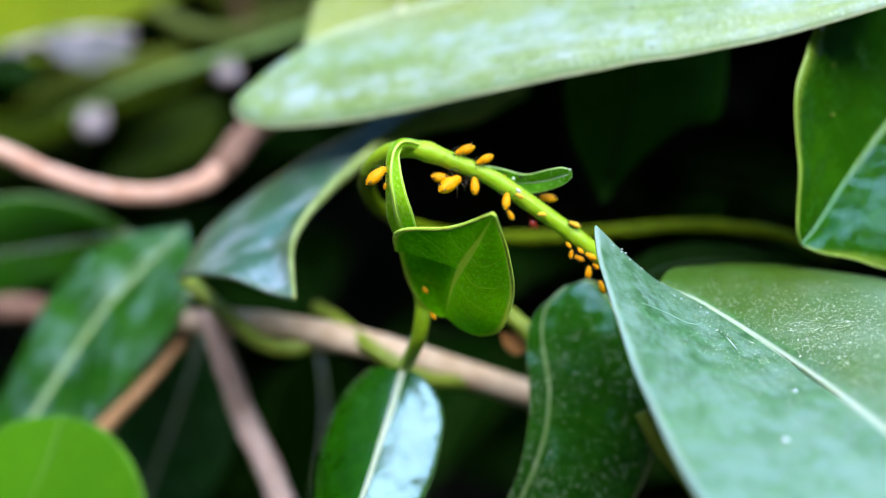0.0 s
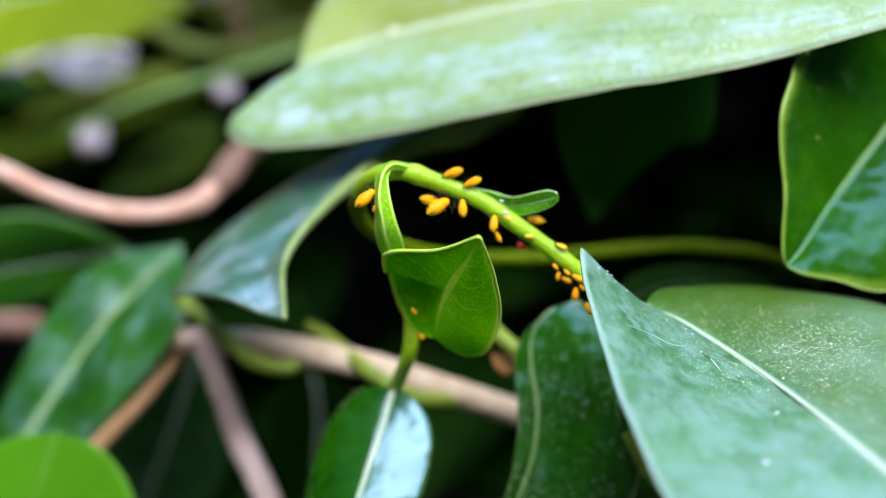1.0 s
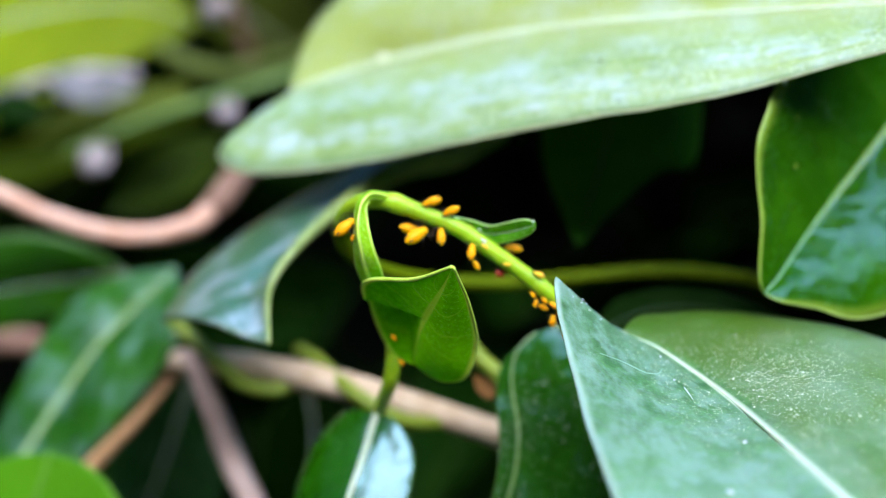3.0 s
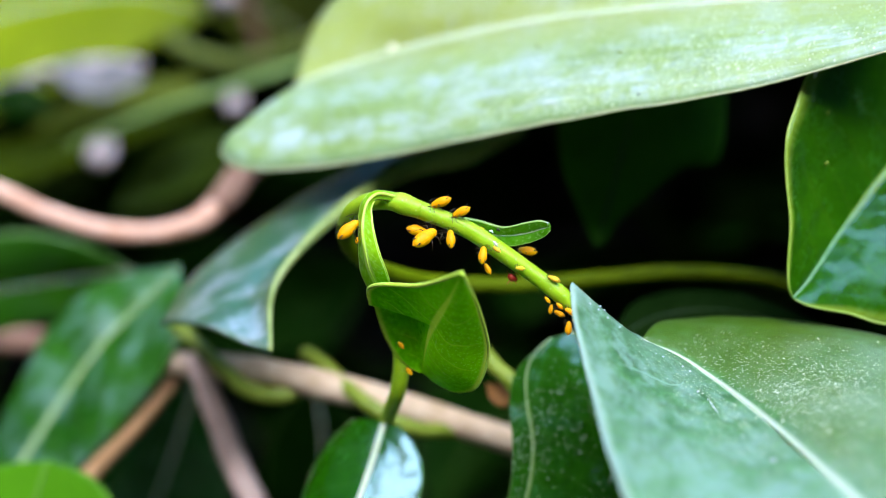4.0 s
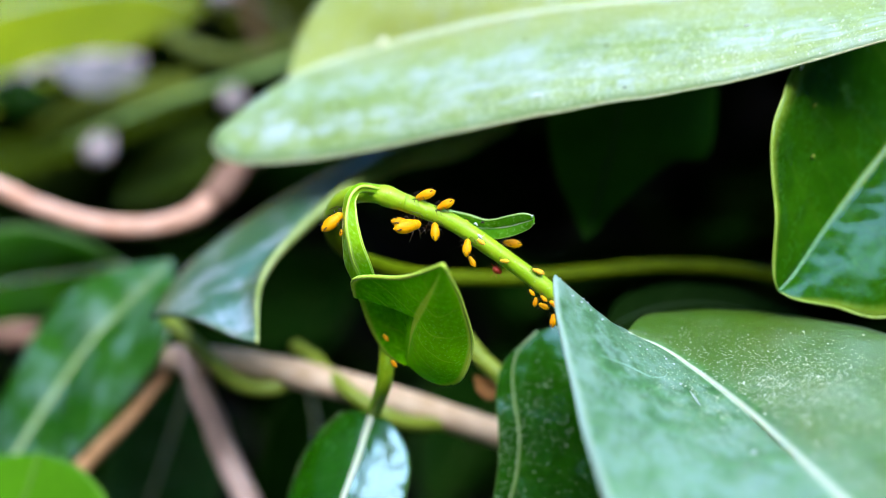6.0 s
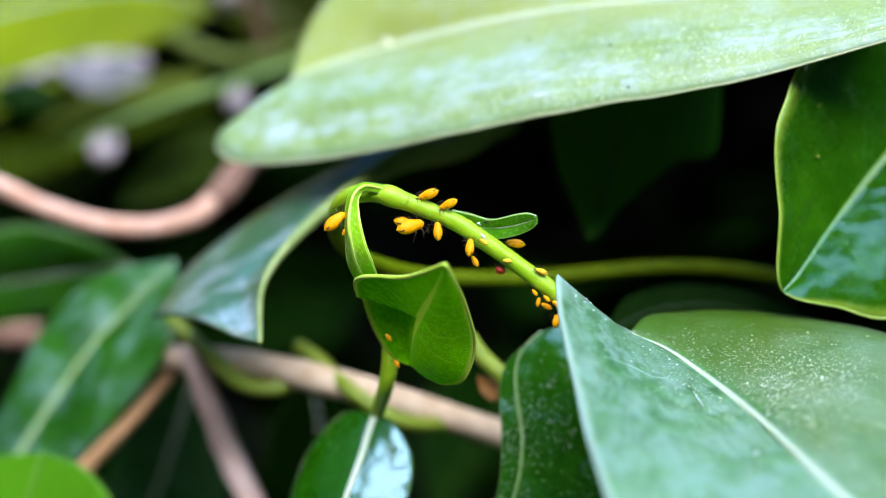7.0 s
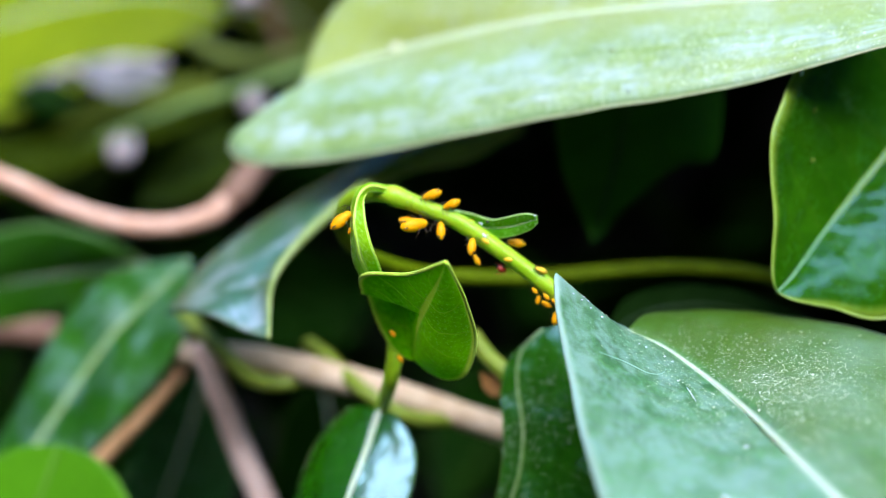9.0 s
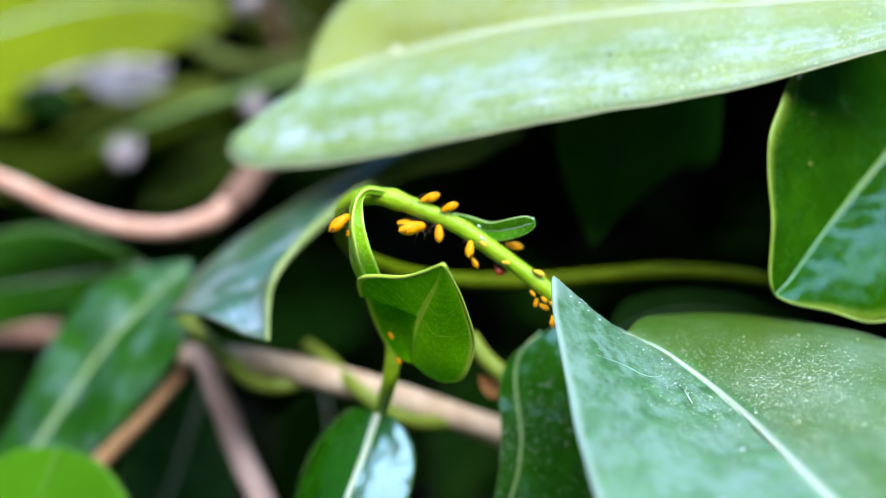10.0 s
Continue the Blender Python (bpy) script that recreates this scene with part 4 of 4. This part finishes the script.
def aphid_master(label, body_mat, fat, legs=True):
    """One aphid, 1 mm long in its own space: head towards +x at the origin, back up +z."""
    mm = 0.001
    ob = tagged(new("aphid"), label, "aphid", "aphids on the shoot")
    ob.empty_display_size = 0.0005

    def add(name, bm, mat, lab="", under=None):
        bmesh.ops.scale(bm, vec=(mm, mm, mm), verts=bm.verts)
        return part(name, bm, mat, under or ob, lab)

    bm = bmesh.new()
    ball_bm(bm, (-0.53, 0, 0.16), 0.46, 0.265 * fat, 0.235 * fat, 20, 16, 0.14)
    ball_bm(bm, (-0.96, 0, 0.17), 0.07, 0.05, 0.04, 8, 6)
    abdomen = add("abdomen", bm, body_mat)
    bm = bmesh.new()
    ball_bm(bm, (-0.2, 0, 0.14), 0.2, 0.185, 0.16, 14, 10)
    ball_bm(bm, (-0.06, 0, 0.12), 0.09, 0.1, 0.08, 12, 8)
    head = add("head", bm, body_mat)
    for s in (-1, 1):
        bm = bmesh.new()
        ball_bm(bm, (-0.03, 0.08 * s, 0.15), 0.025, 0.025, 0.025, 8, 6)
        add("eye", bm, M_BLACK, "", head)
        bm = bmesh.new()
        rod_bm(bm, [(-0.8, 0.12 * s * fat, 0.3 * fat), (-0.9, 0.15 * s * fat, 0.34 * fat), (-0.96, 0.155 * s * fat, 0.35 * fat)], 0.026, 0.018, 6)
        add("cornicle", bm, M_BLACK, "black tube on the abdomen", abdomen)
        if legs:
            bm = bmesh.new()
            rod_bm(bm, [(0.0, 0.06 * s, 0.18), (0.12, 0.16 * s, 0.26), (0.05, 0.3 * s, 0.28), (-0.25, 0.45 * s, 0.26)], 0.016, 0.01)
            add("antenna", bm, M_LEG, "", head)
            for x0, x1, y1 in ((-0.1, 0.12, 0.34), (-0.2, -0.12, 0.46), (-0.3, -0.55, 0.5)):
                bm = bmesh.new()
                rod_bm(bm, [(x0, 0.1 * s, 0.1), ((x0 + x1) / 2, y1 * 0.62 * s, 0.24), (x1, y1 * s, -0.04)], 0.024, 0.014)
                add("leg", bm, M_LEG)
    return ob


def aphid_pose(head, tail, back):
    """From the head's and the tail's places in the plan and the way its back faces."""
    h, t = W(head), W(tail)
    x = (h - t)
    size = x.length * 1000
    x.normalize()
    z = (W(Vector(head) + Vector(back)) - h).normalized()
    y = z.cross(x).normalized()
    z = x.cross(y)
    m = Matrix((x, y, z)).transposed().to_4x4()
    m.translation = h
    return m @ Matrix.Diagonal((size, size, size, 1))


ADULTS = [
    ((1.6, 145.0, 11.0), (3.9, 144.5, 11.8), (-0.3, -0.6, 1)),
    ((4.1, 145.0, 9.9), (6.1, 144.5, 10.8), (-0.2, -0.8, 1)),
    ((0.9, 146.0, 8.1), (-1.5, 145.5, 8.6), (0, -1, 0.3)),
    ((3.6, 144.6, 8.4), (3.7, 144.0, 6.3), (0.3, -1, 0)),
    ((7.5, 144.3, 6.5), (7.3, 143.6, 4.5), (0.1, -1, 0.1)),
    ((11.5, 147.0, 6.0), (13.7, 147.0, 5.7), (0, -0.6, 1)),
    ((-6.5, 141.5, 9.2), (-8.7, 141.0, 7.2), (-0.4, -1, 0.4)),
]
YOUNG = [
    ((7.6, 145.0, 4.6), (8.3, 145.0, 3.4), (0.3, -1, 0)),
    ((17.4, 146.0, -2.0), (17.2, 146.0, -3.6), (0.3, -1, 0)),
    ((16.9, 145.2, -0.6), (18.2, 145.2, -1.3), (0.2, -1, 0.3)),
    ((15.7, 146.0, -0.9), (16.9, 146.0, -1.5), (0.2, -1, 0.3)),
    ((15.9, 144.9, 0.1), (16.6, 144.9, -0.6), (0.2, -1, 0.3)),
    ((15.4, 146.3, -0.1), (15.2, 146.3, -1.2), (0.2, -1, 0)),
]
STRAY = [
    ((14.6, 145.2, 0.8), (15.2, 145.2, 0.1), (0.2, -1, 0)),
    ((17.9, 146.3, -1.8), (18.7, 146.3, -2.4), (0.2, -1, 0)),
    ((18.8, 146.4, -3.8), (19.4, 146.4, -5.3), (-0.3, -1, 0)),
    ((-6.6, 141.0, 7.6), (-6.7, 141.0, 6.8), (-0.5, -1, 0)),
    ((-2.4, 146.8, -4.6), (-1.7, 146.5, -5.4), (0, -1, 0)),
    ((-1.5, 147.6, -7.7), (-0.8, 147.2, -8.5), (0, -1, 0)),
]
PALE = [
    ((14.9, 145.4, 3.0), (16.3, 145.2, 2.4), (0.3, -0.6, 1)),
    ((8.6, 144.1, 6.5), (9.5, 143.9, 5.9), (0.2, -1, 0.3)),
    ((11.2, 144.8, 4.1), (12.3, 144.8, 4.0), (0.2, -1, 0.3)),
    ((6.8, 146.6, 8.8), (7.7, 146.3, 8.3), (0.2, -1, 0.3)),
]
SWING_HEAD, SWING_TAIL = (1.95, 144.1, 8.2), (-0.55, 142.7, 6.45)
masters = {"adult": aphid_master("plump orange-yellow aphid feeding on the green stem", M_APHID, 0.95),
           "young": aphid_master("small orange-yellow aphid nymph on the plant", M_APHID, 0.95),
           "pale": aphid_master("small pale yellow aphid nymph on the stem", M_NYMPH, 0.95)}
for key, rows in (("adult", ADULTS), ("young", YOUNG + STRAY), ("pale", PALE)):
    for i, (h, t, b) in enumerate(rows):
        m = aphid_pose(h, t, b)
        if i:
            copy_thing(masters[key], m @ Matrix.Diagonal((1 / size, 1 / size, 1 / size, 1)))
        else:
            masters[key].matrix_basis = m
            size = m.to_scale().x

# the one that swings up on its feet; it is keyed in motions()
SWING = aphid_pose(SWING_HEAD, SWING_TAIL, (-0.1, -1, 0.3))
size = masters["adult"].scale.x
swinger = tagged(copy_thing(masters["adult"], SWING @ Matrix.Diagonal((1 / size, 1 / size, 1 / size, 1))), "large orange-yellow aphid swinging below the stem")

# ---- a red mite, cast skins, dew ----
mite = thing("mite", (10.9, 146.8, 3.1), "tiny dark red mite clinging to the stem", "mite")
bm = bmesh.new()
ball_bm(bm, (0, 0, 0), 0.62, 0.48, 0.45, 14, 10, 0.2)
bmesh.ops.transform(bm, matrix=Matrix.Translation(W((10.9, 146.8, 3.0))) @ Matrix.Rotation(0.5, 4, "Y") @ Matrix.Diagonal((0.001, 0.001, 0.001, 1)), verts=bm.verts)
part("body", bm, M_RED, mite)
for s in (-1, 1):
    for dx in (-0.5, -0.1, 0.4):
        bm = bmesh.new()
        rod_bm(bm, [(dx * 0.5, 0.1, 0.25 * s), (dx, -0.2, 0.6 * s), (dx * 1.4, 0.0, 0.85 * s)], 0.05, 0.025)
        bmesh.ops.transform(bm, matrix=Matrix.Translation(W((10.9, 146.8, 3.0))) @ Matrix.Diagonal((0.001, 0.001, 0.001, 1)), verts=bm.verts)
        part("leg", bm, M_RED, mite)


def flake(p, size, turn):
    """A shed aphid skin: a small split shell with a few stiff legs."""
    ob = thing("cast_skin", p, "white shed aphid skin stuck to the shoot", "insect skin", "cast skins")
    m = Matrix.Translation(W(p)) @ Euler((0.4, turn, 0.3)).to_matrix().to_4x4() @ Matrix.Diagonal((0.001, 0.001, 0.001, 1))
    bm = bmesh.new()
    ball_bm(bm, (0, 0, 0), size * 0.5, size * 0.22, size * 0.2, 10, 8, 0.3)
    bmesh.ops.transform(bm, matrix=m, verts=bm.verts)
    part("shell", bm, M_SKIN, ob)
    for s in (-1, 1):
        bm = bmesh.new()
        rod_bm(bm, [(0, 0, 0.1 * s * size), (0.2 * size, -0.1, 0.4 * s * size), (0.1 * size, -0.1, 0.75 * s * size)], 0.04, 0.02)
        bmesh.ops.transform(bm, matrix=m, verts=bm.verts)
        part("leg", bm, M_SKIN, ob)


flake((8.9, 144.2, 6.9), 0.8, 0.9)
flake((7.4, 146.3, 8.3), 0.6, 0.2)
flake((14.8, 142.9, 9.3), 0.35, 0.2)


def dew(p, r):
    ob = thing("dew_drop", p, "whitish dew drop on the broad leaf, its glint put into the colour", "water drop", "dew drops")
    bm = bmesh.new()
    bmesh.ops.create_uvsphere(bm, u_segments=16, v_segments=10, radius=r / 1000)
    bmesh.ops.scale(bm, vec=(1, 1, 0.7), verts=bm.verts)
    bmesh.ops.translate(bm, vec=W(p), verts=bm.verts)
    part("drop", bm, M_DEW, ob)


def on_broad(u, v, lift=0.0):
    p, nn = blade_point(*BROAD, v, u, **BROAD_FORM)
    return p + nn * (0.12 + lift)


dew(on_broad(-0.41, 0.872), 0.42)
dew(on_broad(-0.16, 0.822, 0.06), 0.25)
dew(on_broad(-0.12, 0.55), 0.16)
dew(on_broad(-0.3, 0.45), 0.12)

for p in ((20.2, 138.1, -0.3), (19.2, 137.6, 0.4), (22.5, 138.4, -2.2), (21.2, 138.3, -1.2), (29.8, 141.1, -6.7), (27.9, 143.1, -5.8), (31.0, 138.4, -9.2), (20.5, 139.9, 0.0), (21.0, 140.2, -0.45)):
    dew(p, 0.13)


def debris(p, q, r, mat, label):
    """A crumb or fibre lying on a leaf, from p to q."""
    ob = thing("leaf_debris", p, label, "debris", "debris on the leaves")
    a, b = Vector(p), Vector(q)
    part("fibre", tube_bm([a, a.lerp(b, 0.5) + Vector((0, -r, r)), b], [r * 0.6, r, r * 0.5], steps=8, sides=6, rough=0.3, lumps=3.0), mat, ob)


debris((26.2, 153.5, 25.2), (26.4, 153.45, 25.3), 0.13, M_BLACK, "black crumb on the dusty leaf")
debris((15.0, 158.2, 24.8), (16.6, 157.6, 25.0), 0.09, M_SKIN, "white fibre on the dusty leaf")
debris((38.5, 151.2, 30.5), (39.8, 150.7, 30.7), 0.08, M_SKIN, "white fibre on the dusty leaf")
debris((47.2, 152.3, 27.2), (47.4, 152.2, 27.7), 0.22, M_SKIN, "pale crumb at the leaf edge")

fibre = thing("plant_fibre", on_broad(-0.42, 0.62), "thin pale curled fibre lying on the broad leaf", "fibre")
part("strand", tube_bm([on_broad(u, v, 0.02) for u, v in ((-0.72, 0.59), (-0.54, 0.595), (-0.42, 0.618), (-0.36, 0.624), (-0.3, 0.62), (-0.25, 0.605), (-0.24, 0.595))], [0.02, 0.05, 0.055, 0.045, 0.04, 0.035, 0.02], steps=40, sides=6), M_FIBRE, fibre)
debris(on_broad(-0.205, 0.67, 0.03), on_broad(-0.22, 0.71, 0.03), 0.05, M_SKIN, "white fibre on the broad leaf")
debris((24.3, 157.4, 31.0), (24.6, 157.35, 31.05), 0.2, M_STEM_OLD, "yellowish crumb on the dusty leaf")
debris((14.3, 164.5, 33.0), (14.6, 164.4, 33.0), 0.22, M_STEM_OLD, "yellowish crumb on the dusty leaf")
debris((40.4, 152.0, 32.4), (41.2, 151.8, 32.5), 0.1, M_SKIN, "white fibre on the dusty leaf")
debris((49.4, 154.7, 23.0), (49.6, 154.7, 23.2), 0.2, M_STEM_OLD, "yellowish spot on the glossy leaf")
debris((49.2, 154.9, 16.8), (49.5, 154.9, 16.9), 0.22, M_STEM_OLD, "yellowish spot on the glossy leaf")
debris((9.0, 145.6, 8.5), (9.4, 145.6, 8.4), 0.16, M_BLACK, "dark crumb on the slim young leaf")
debris((8.2, 145.6, 8.4), (8.6, 145.6, 8.2), 0.12, M_SKIN, "white crumb on the slim young leaf")

def specks(label, blade, form, zones, size, seed, mat):
    """Fine dried droplets and dusty grains lying on a blade: each zone is a middle (u, v), its spreads and a count."""
    rnd = random.Random(seed)
    verts, faces = [], []
    for u0, v0, du, dv, count in zones:
        for _ in range(count):
            u, v = rnd.gauss(u0, du), rnd.gauss(v0, dv)
            if not (0.02 < v < 0.99 and (0.03 < u < 0.97 if u0 > 0 else -0.97 < u < -0.03)):
                continue
            p, nn = blade_point(*blade, v, u, **form)
            p += nn * 0.18
            a = nn.orthogonal().normalized()
            b = nn.cross(a)
            r = size * rnd.lognormvariate(0, 0.4)
            turn, ratio = rnd.uniform(0, 6.3), rnd.uniform(0.45, 1.0)
            k = len(verts)
            for i in range(6):
                w = turn + i * math.pi / 3
                x, y = math.cos(w), math.sin(w)
                verts.append(W(p + a * r * x + b * r * y * ratio))
            verts.append(W(p + nn * r * 0.6))
            faces += [(k + i, k + (i + 1) % 6, k + 6) for i in range(6)]
    o = W(blade[0][0])
    me = bpy.data.meshes.new("leaf_specks")
    me.from_pydata([v - o for v in verts], [], faces)
    me.materials.append(mat)
    ob = new("leaf_specks", me)
    ob.location = o
    tagged(ob, label, "specks", kind="stuff")


specks("pale glinting specks scattered on the broad leaf", BROAD, BROAD_FORM,
       [(0.12, 0.75, 0.06, 0.045, 520), (0.24, 0.78, 0.09, 0.04, 650), (0.38, 0.8, 0.11, 0.04, 560), (0.3, 0.7, 0.14, 0.06, 320), (0.5, 0.76, 0.15, 0.06, 300), (0.35, 0.45, 0.2, 0.12, 60), (-0.25, 0.5, 0.12, 0.15, 60), (0.1, 0.86, 0.06, 0.03, 300), (0.25, 0.86, 0.12, 0.03, 300), (0.45, 0.85, 0.15, 0.03, 200), (-0.16, 0.7, 0.07, 0.06, 220), (-0.3, 0.72, 0.1, 0.06, 160), (-0.12, 0.78, 0.08, 0.05, 160), (-0.5, 0.55, 0.2, 0.1, 80), (-0.93, 0.22, 0.03, 0.07, 60), (-0.3, 0.3, 0.2, 0.08, 40)], 0.055, 11, M_SPECK)
specks("white dusty grains on the dusty leaf", TOP, TOP_FORM,
       [(-0.85, 0.72, 0.07, 0.08, 320), (-0.75, 0.84, 0.13, 0.07, 420), (-0.88, 0.62, 0.06, 0.06, 160), (-0.5, 0.85, 0.25, 0.1, 160), (-0.7, 0.93, 0.15, 0.04, 160)], 0.065, 12, M_SPECK)

debris((-6.9, 186.4, 36.3), (-5.9, 186.4, 35.6), 0.65, M_BLEMISH, "pale yellowish blemish by the midrib")

# ---- dried buds on thin stalks, far back ----
def dried_bud(a, b, r):
    ob = thing("dried_flower_bud", a, "pale pinkish dried flower bud on a thin stalk", "flower bud", "dried buds")
    part("stalk", tube_bm([a, (Vector(a) + Vector(b)) / 2 + Vector((2, 0, 1)), b], [0.5, 0.6], steps=12, sides=8), M_STEM_OLD, ob)
    bm = bmesh.new()
    ball_bm(bm, (0, 0, 0), r * 1.15, r, r, 16, 12, 0.3)
    for v in bm.verts:
        v.co *= 1 + 0.12 * noise.noise(v.co * 0.6)
    bmesh.ops.transform(bm, matrix=Matrix.Translation(W(b)) @ Euler((0.3, -0.9, 0.2)).to_matrix().to_4x4() @ Matrix.Diagonal((0.001, 0.001, 0.001, 1)), verts=bm.verts)
    part("bud", bm, M_BUD, ob)


dried_bud((-46.6, 262.0, 41.7), (-46.7, 266.0, 38.9), 2.8)
dried_bud((-49.2, 296.0, 73.4), (-54.6, 292.0, 67.4), 3.2)
dried_bud((-76.9, 262.0, 31.4), (-76.6, 268.0, 28.0), 3.3)

# ---- the hedge round about: dense shaded foliage closing the place, much of it unseen ----
def foliage(label, boxes, mat, seed):
    rnd = random.Random(seed)
    verts, faces, uvs = [], [], []
    for (x0, x1, y0, y1, z0, z1), count in boxes:
        for _ in range(count):
            c = Vector((rnd.uniform(x0, x1), rnd.uniform(y0, y1), rnd.uniform(z0, z1)))
            ln, wd = rnd.uniform(45, 80), rnd.uniform(14, 24)
            turn = Euler((rnd.uniform(-1.0, 0.6), rnd.uniform(-0.7, 0.7), rnd.uniform(0, 6.3))).to_matrix()
            sag, fold = rnd.uniform(0.05, 0.25), rnd.uniform(0.1, 0.5)
            start = len(verts)
            for i in range(7):
                f = i / 6
                w = wd * math.sin(math.pi * min(1, f * 0.94 + 0.03)) ** 0.8
                for j in (-1, -0.5, 0, 0.5, 1):
                    p = Vector((ln * (f - 0.5), w * j, abs(j) * w * fold - ln * sag * (f - 0.5) ** 2 * 4))
                    verts.append(W(c + turn @ p))
                    uvs.append((0.5 + 0.5 * j, f))
            for i in range(6):
                for j in range(4):
                    a = start + i * 5 + j
                    faces.append((a, a + 1, a + 6, a + 5))
    me = bpy.data.meshes.new("hedge_foliage")
    o = W((0, 380, 0))
    me.from_pydata([v - o for v in verts], [], faces)
    layer = me.uv_layers.new(name="UVMap")
    for lp in me.loops:
        layer.data[lp.index].uv = uvs[lp.vertex_index]
    for p in me.polygons:
        p.use_smooth = True
    me.materials.append(mat)
    ob = new("hedge_foliage", me)
    ob.location = o
    return tagged(ob, label, "foliage", kind="stuff")


foliage("dense near-black green hedge leaves coloured for deep shade, partly unseen", [
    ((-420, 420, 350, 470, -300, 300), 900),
    # Unseen leaves above, beside and below, added to keep light off the background.
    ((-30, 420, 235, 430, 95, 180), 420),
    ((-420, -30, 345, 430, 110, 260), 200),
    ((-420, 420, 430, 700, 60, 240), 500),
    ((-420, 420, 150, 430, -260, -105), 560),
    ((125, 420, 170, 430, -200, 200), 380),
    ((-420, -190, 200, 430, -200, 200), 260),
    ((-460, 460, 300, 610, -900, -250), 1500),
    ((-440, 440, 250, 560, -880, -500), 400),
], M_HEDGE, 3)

# ---- ground, and unseen walls added round about to shape the light ----
bm = bmesh.new()
bmesh.ops.create_grid(bm, x_segments=24, y_segments=24, size=600.0)
me = bpy.data.meshes.new("ground")
bm.to_mesh(me)
bm.free()
me.materials.append(M_SOIL)
tagged(new("ground", me), "dark bare garden soil beneath the hedge", "ground", kind="structure")


def wall(name, centre, size, label):
    bm = bmesh.new()
    bmesh.ops.create_cube(bm, size=1.0)
    bmesh.ops.scale(bm, vec=size, verts=bm.verts)
    bmesh.ops.bevel(bm, geom=bm.edges[:], offset=0.02, segments=2, affect="EDGES")
    bmesh.ops.translate(bm, vec=centre, verts=bm.verts)
    me = bpy.data.meshes.new(name)
    bm.to_mesh(me)
    bm.free()
    me.materials.append(M_WALL)
    tagged(new(name, me), label, "wall", kind="structure")


# Added walls, out of view: their heights set how much sky reaches the leaves.
wall("unseen_wall_north", (0, 0.72, 0.74), (4.4, 0.2, 1.5), "unseen dark wall added behind the hedge to close off light")
wall("unseen_wall_south", (0, -2.1, 0.99), (4.4, 0.2, 2.0), "unseen dark wall added facing the hedge to block low sky")
# Close and tall, to darken reflections in the leaves' left halves.
wall("unseen_wall_west", (-1.1, -0.69, 1.99), (0.2, 2.6, 4.0), "unseen dark side wall added to block sky")
wall("unseen_wall_east", (2.1, -0.69, 1.24), (0.2, 2.6, 2.5), "unseen dark side wall added to block sky")


def motions():
    """The big aphid hangs, kicks up, sinks a little and lifts again, turning about its head."""
    h = SWING.translation
    axis = (BASE.to_3x3() @ Vector((0, 1, 0))).normalized()
    plain = Matrix.LocRotScale(SWING.translation, SWING.to_quaternion(), None)
    rows = [(0.0, 0), (2.0, 1), (4.0, -1), (5.3, 0), (5.4, 2), (5.5, 27), (5.7, 24), (6.8, 19), (7.2, 17), (8.0, 20), (8.5, 24), (9.5, 20), (10.0, 21)]
    walk(swinger, [(t, Matrix.Translation(h) @ Matrix.Rotation(radians(a), 4, axis) @ Matrix.Translation(-h) @ plain) for t, a in rows])


motions()
